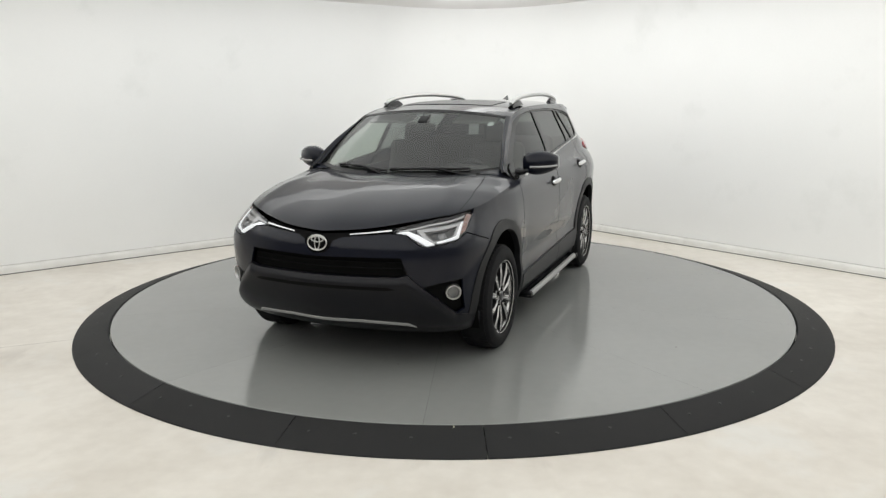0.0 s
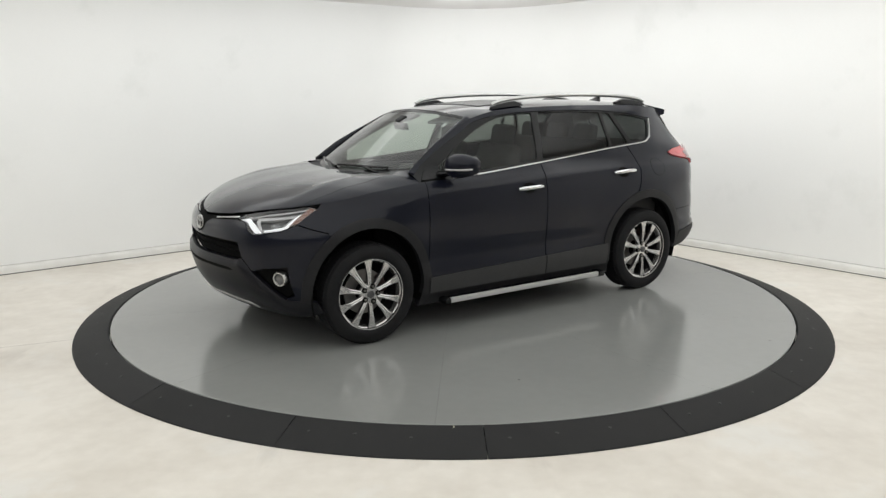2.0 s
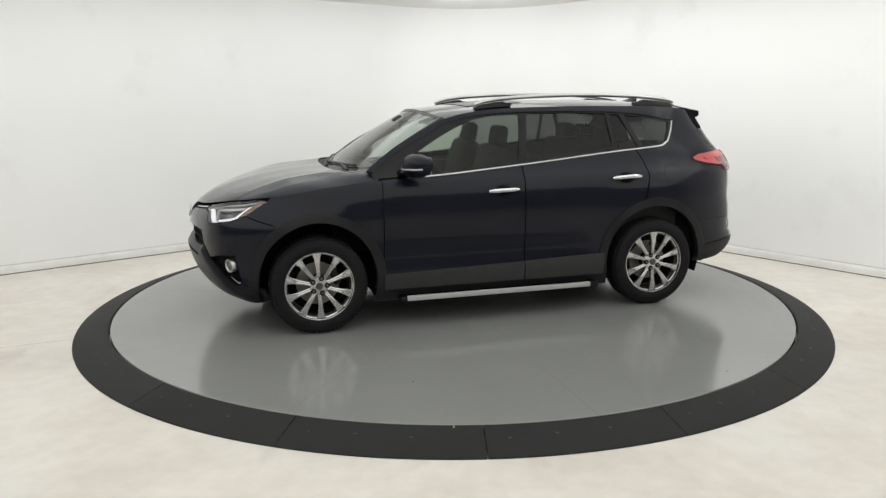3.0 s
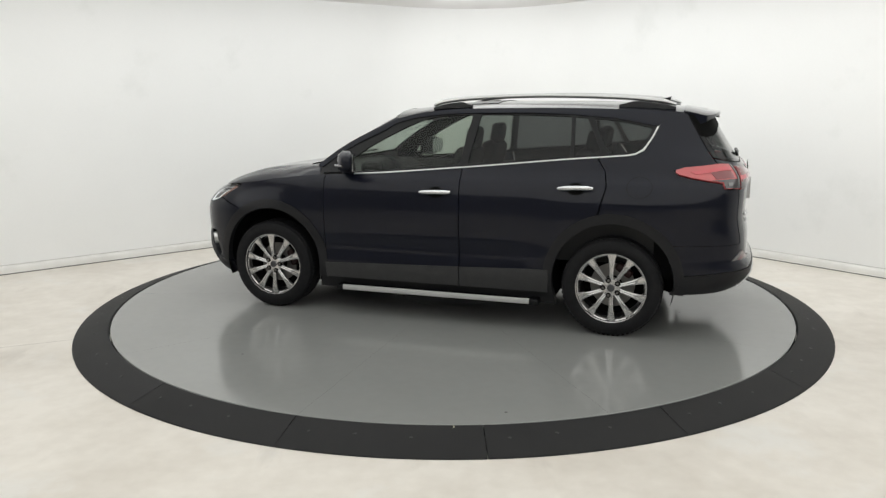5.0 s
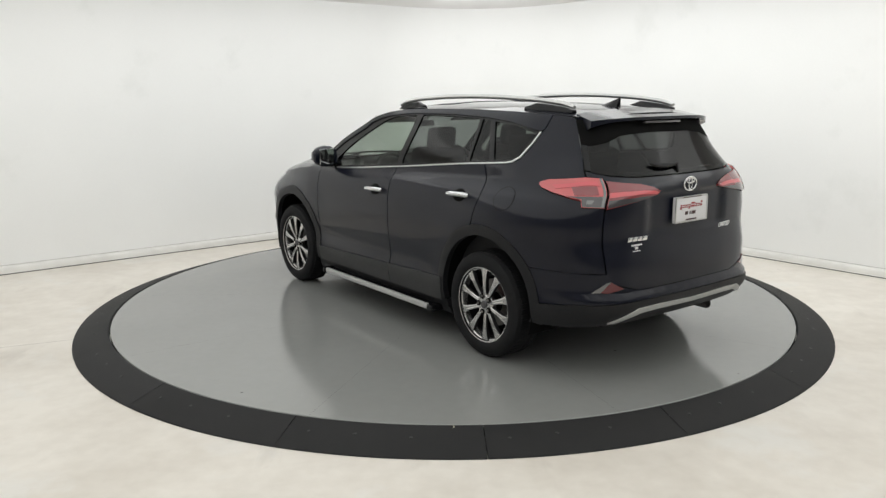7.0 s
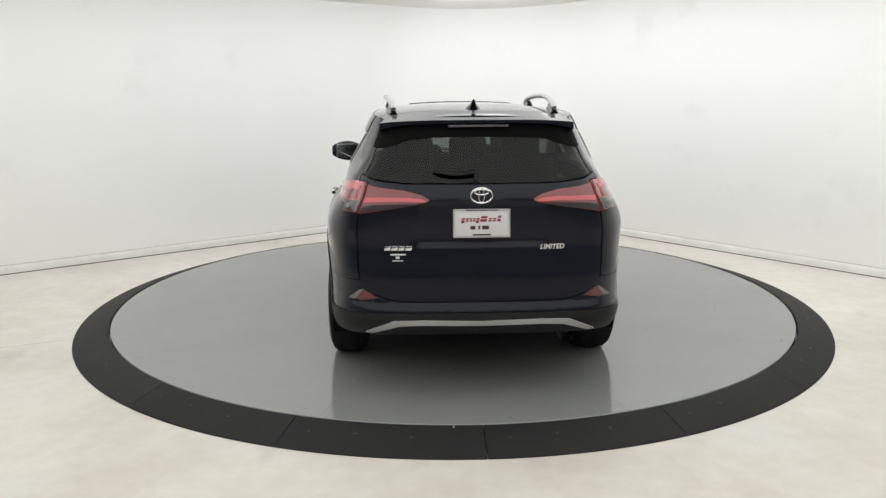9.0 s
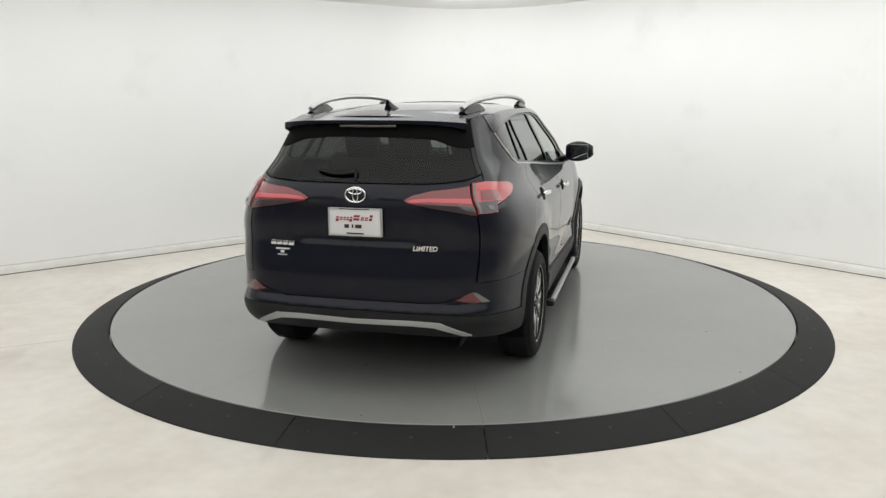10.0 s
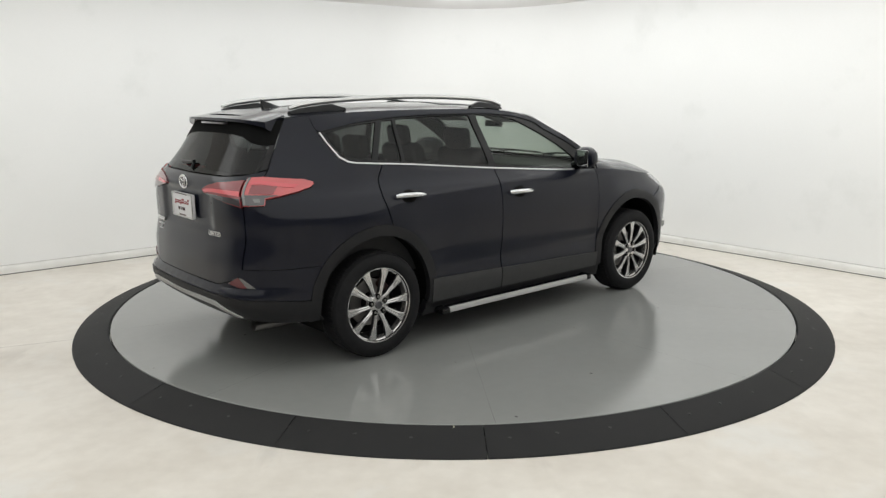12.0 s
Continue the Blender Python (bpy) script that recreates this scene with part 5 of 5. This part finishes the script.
def car_cabin():
    bm = bmesh.new()
    box(bm, -1.6, 1.85, -0.50, 0.50, 0.22, 0.60), box(bm, -2.08, -1.6, -0.62, 0.62, 0.33, 0.60), box(bm, -0.85, 0.86, -0.80, 0.80, 0.215, 0.60)
    box(bm, -1.95, -1.6, -0.78, 0.78, 0.42, 0.95), box(bm, 1.2, 1.95, -0.60, 0.60, 0.45, 0.85), box(bm, 0.86, 1.2, -0.72, 0.72, 0.55, 0.95)
    part("underbody", bm, M_VOID, car, "black underbody", smooth=False)
    for s in (1, -1):
        bm = bmesh.new()
        box(bm, -1.9, 0.86, min(0.70 * s, 0.76 * s), max(0.70 * s, 0.76 * s), 0.5, 1.075, 0.01)
        part("door_lining", bm, M_TRIM, car, "black door lining")
    seat(0.20, 0.37, 0.50), seat(0.20, -0.37, 0.50)
    seat(-0.72, 0.0, 1.30, True)
    bm = patch(lambda u, v: Vector((1.12 - 0.62 * u - 0.05 * math.cos(math.pi * (v - 0.5)) * u, (v * 2 - 1) * 0.72, 1.10 - 0.03 * u - 0.35 * max(0, u - 0.75) / 0.25)), 10, 14)
    part("dashboard", bm, M_TRIM, car, "black dashboard")
    part("instrument_hood", pillow(0.18, 0.36, 0.10, pose(0.62, 0.37, 1.10), 0.04), M_TRIM, car)
    m = pose(0.47, 0.37, 1.02, 0, -65, 0)
    bm = torus(0.175, 0.016, m)
    b2 = bmesh.new()
    box(b2, -0.17, 0.17, -0.02, 0.02, -0.012, 0.012, 0.006), box(b2, -0.17, 0.0, -0.02, 0.02, -0.012, 0.012, 0.006)
    merge(bm, b2, m @ pose(0, 0, 0, 0, 0, 90))
    merge(bm, pillow(0.13, 0.13, 0.05, m, 0.02))
    part("steering_wheel", bm, M_TRIM, car, "black steering wheel")
    part("rear_view_mirror", pillow(0.022, 0.20, 0.055, pose(0.545, 0.0, 1.425, 0, 12, 0), 0.01), M_TRIM, car, "black rear-view mirror")
    for y in (-0.36, 0.36):
        part("sun_visor", pillow(0.17, 0.36, 0.022, pose(0.33, y, 1.478, 0, 16, 0), 0.009), M_HEAD, car, "light grey sun visor")
    part("centre_console", pillow(0.62, 0.20, 0.30, pose(0.22, 0, 0.72), 0.04), M_TRIM, car)
    part("sensor_box", pillow(0.08, 0.08, 0.035, pose(0.545, 0.0, 1.478, 0, 30, 0), 0.012), M_TRIM, car, "black windscreen sensor box")
    part("windscreen_sticker", sheet([(0.0, 0.0), (0.045, 0.0), (0.045, 0.05), (0.0, 0.05)], place=lambda q, z, off, s: Vector((0.50 - z * 0.8, 0.50 + q, 1.438 + z * 0.5)), thick=0.0), M_WHITE, car, "small white sticker inside the windscreen")
    part("screen_label", sheet([(0.0, 0.0), (0.02, 0.0), (0.02, 0.045), (0.0, 0.045)], place=lambda q, z, off, s: skin(-2.06 - q, 1.36 + z, -0.008, -1), thick=0.0), M_WHITE, car, "small white sticker inside the rear screen")


car_front()
car_rear()
mirror_pair()
car_wheels()
running_boards()
car_cabin()


def floor_joint():
    """A fine joint in the concrete that runs off under the ramp."""
    a, b = Vector((-6.4, -2.55, -DROP)), Vector((-2.78, -1.06, -DROP))
    d = (b - a).normalized()
    bm = bmesh.new()
    pts = [a + (b - a) * k / 30 + Vector((0, 0.006 * noise.noise(Vector((k * 0.7, 0, 0))), 0.0)) for k in range(31)]
    lo = [bm.verts.new(p + Vector((d.y, -d.x, 0)) * 0.0025 + Vector((0, 0, 0.0012))) for p in pts]
    hi = [bm.verts.new(p - Vector((d.y, -d.x, 0)) * 0.0025 + Vector((0, 0, 0.0012))) for p in pts]
    for i in range(30):
        bm.faces.new((lo[i], lo[i + 1], hi[i + 1], hi[i]))
    tagged(finish("trim", bm, M_JOINT), "fine filled joint in the concrete floor", "floor joint", kind="structure")


M_JOINT = mat("joint_filler", (0.38, 0.35, 0.31), 0.8, vary=0.2, scale=20)
floor_joint()


def motions():
    seconds = [k * 0.5 for k in range(25)]
    walk(car, [(t, pose(0, 0, 0, 0, 0, TURN0 + RATE * t) @ pose(-0.103, -0.052, 0)) for t in seconds])
    walk(table, [(t, pose(0, 0, 0, 0, 0, TURN0 + RATE * t)) for t in seconds])


motions()
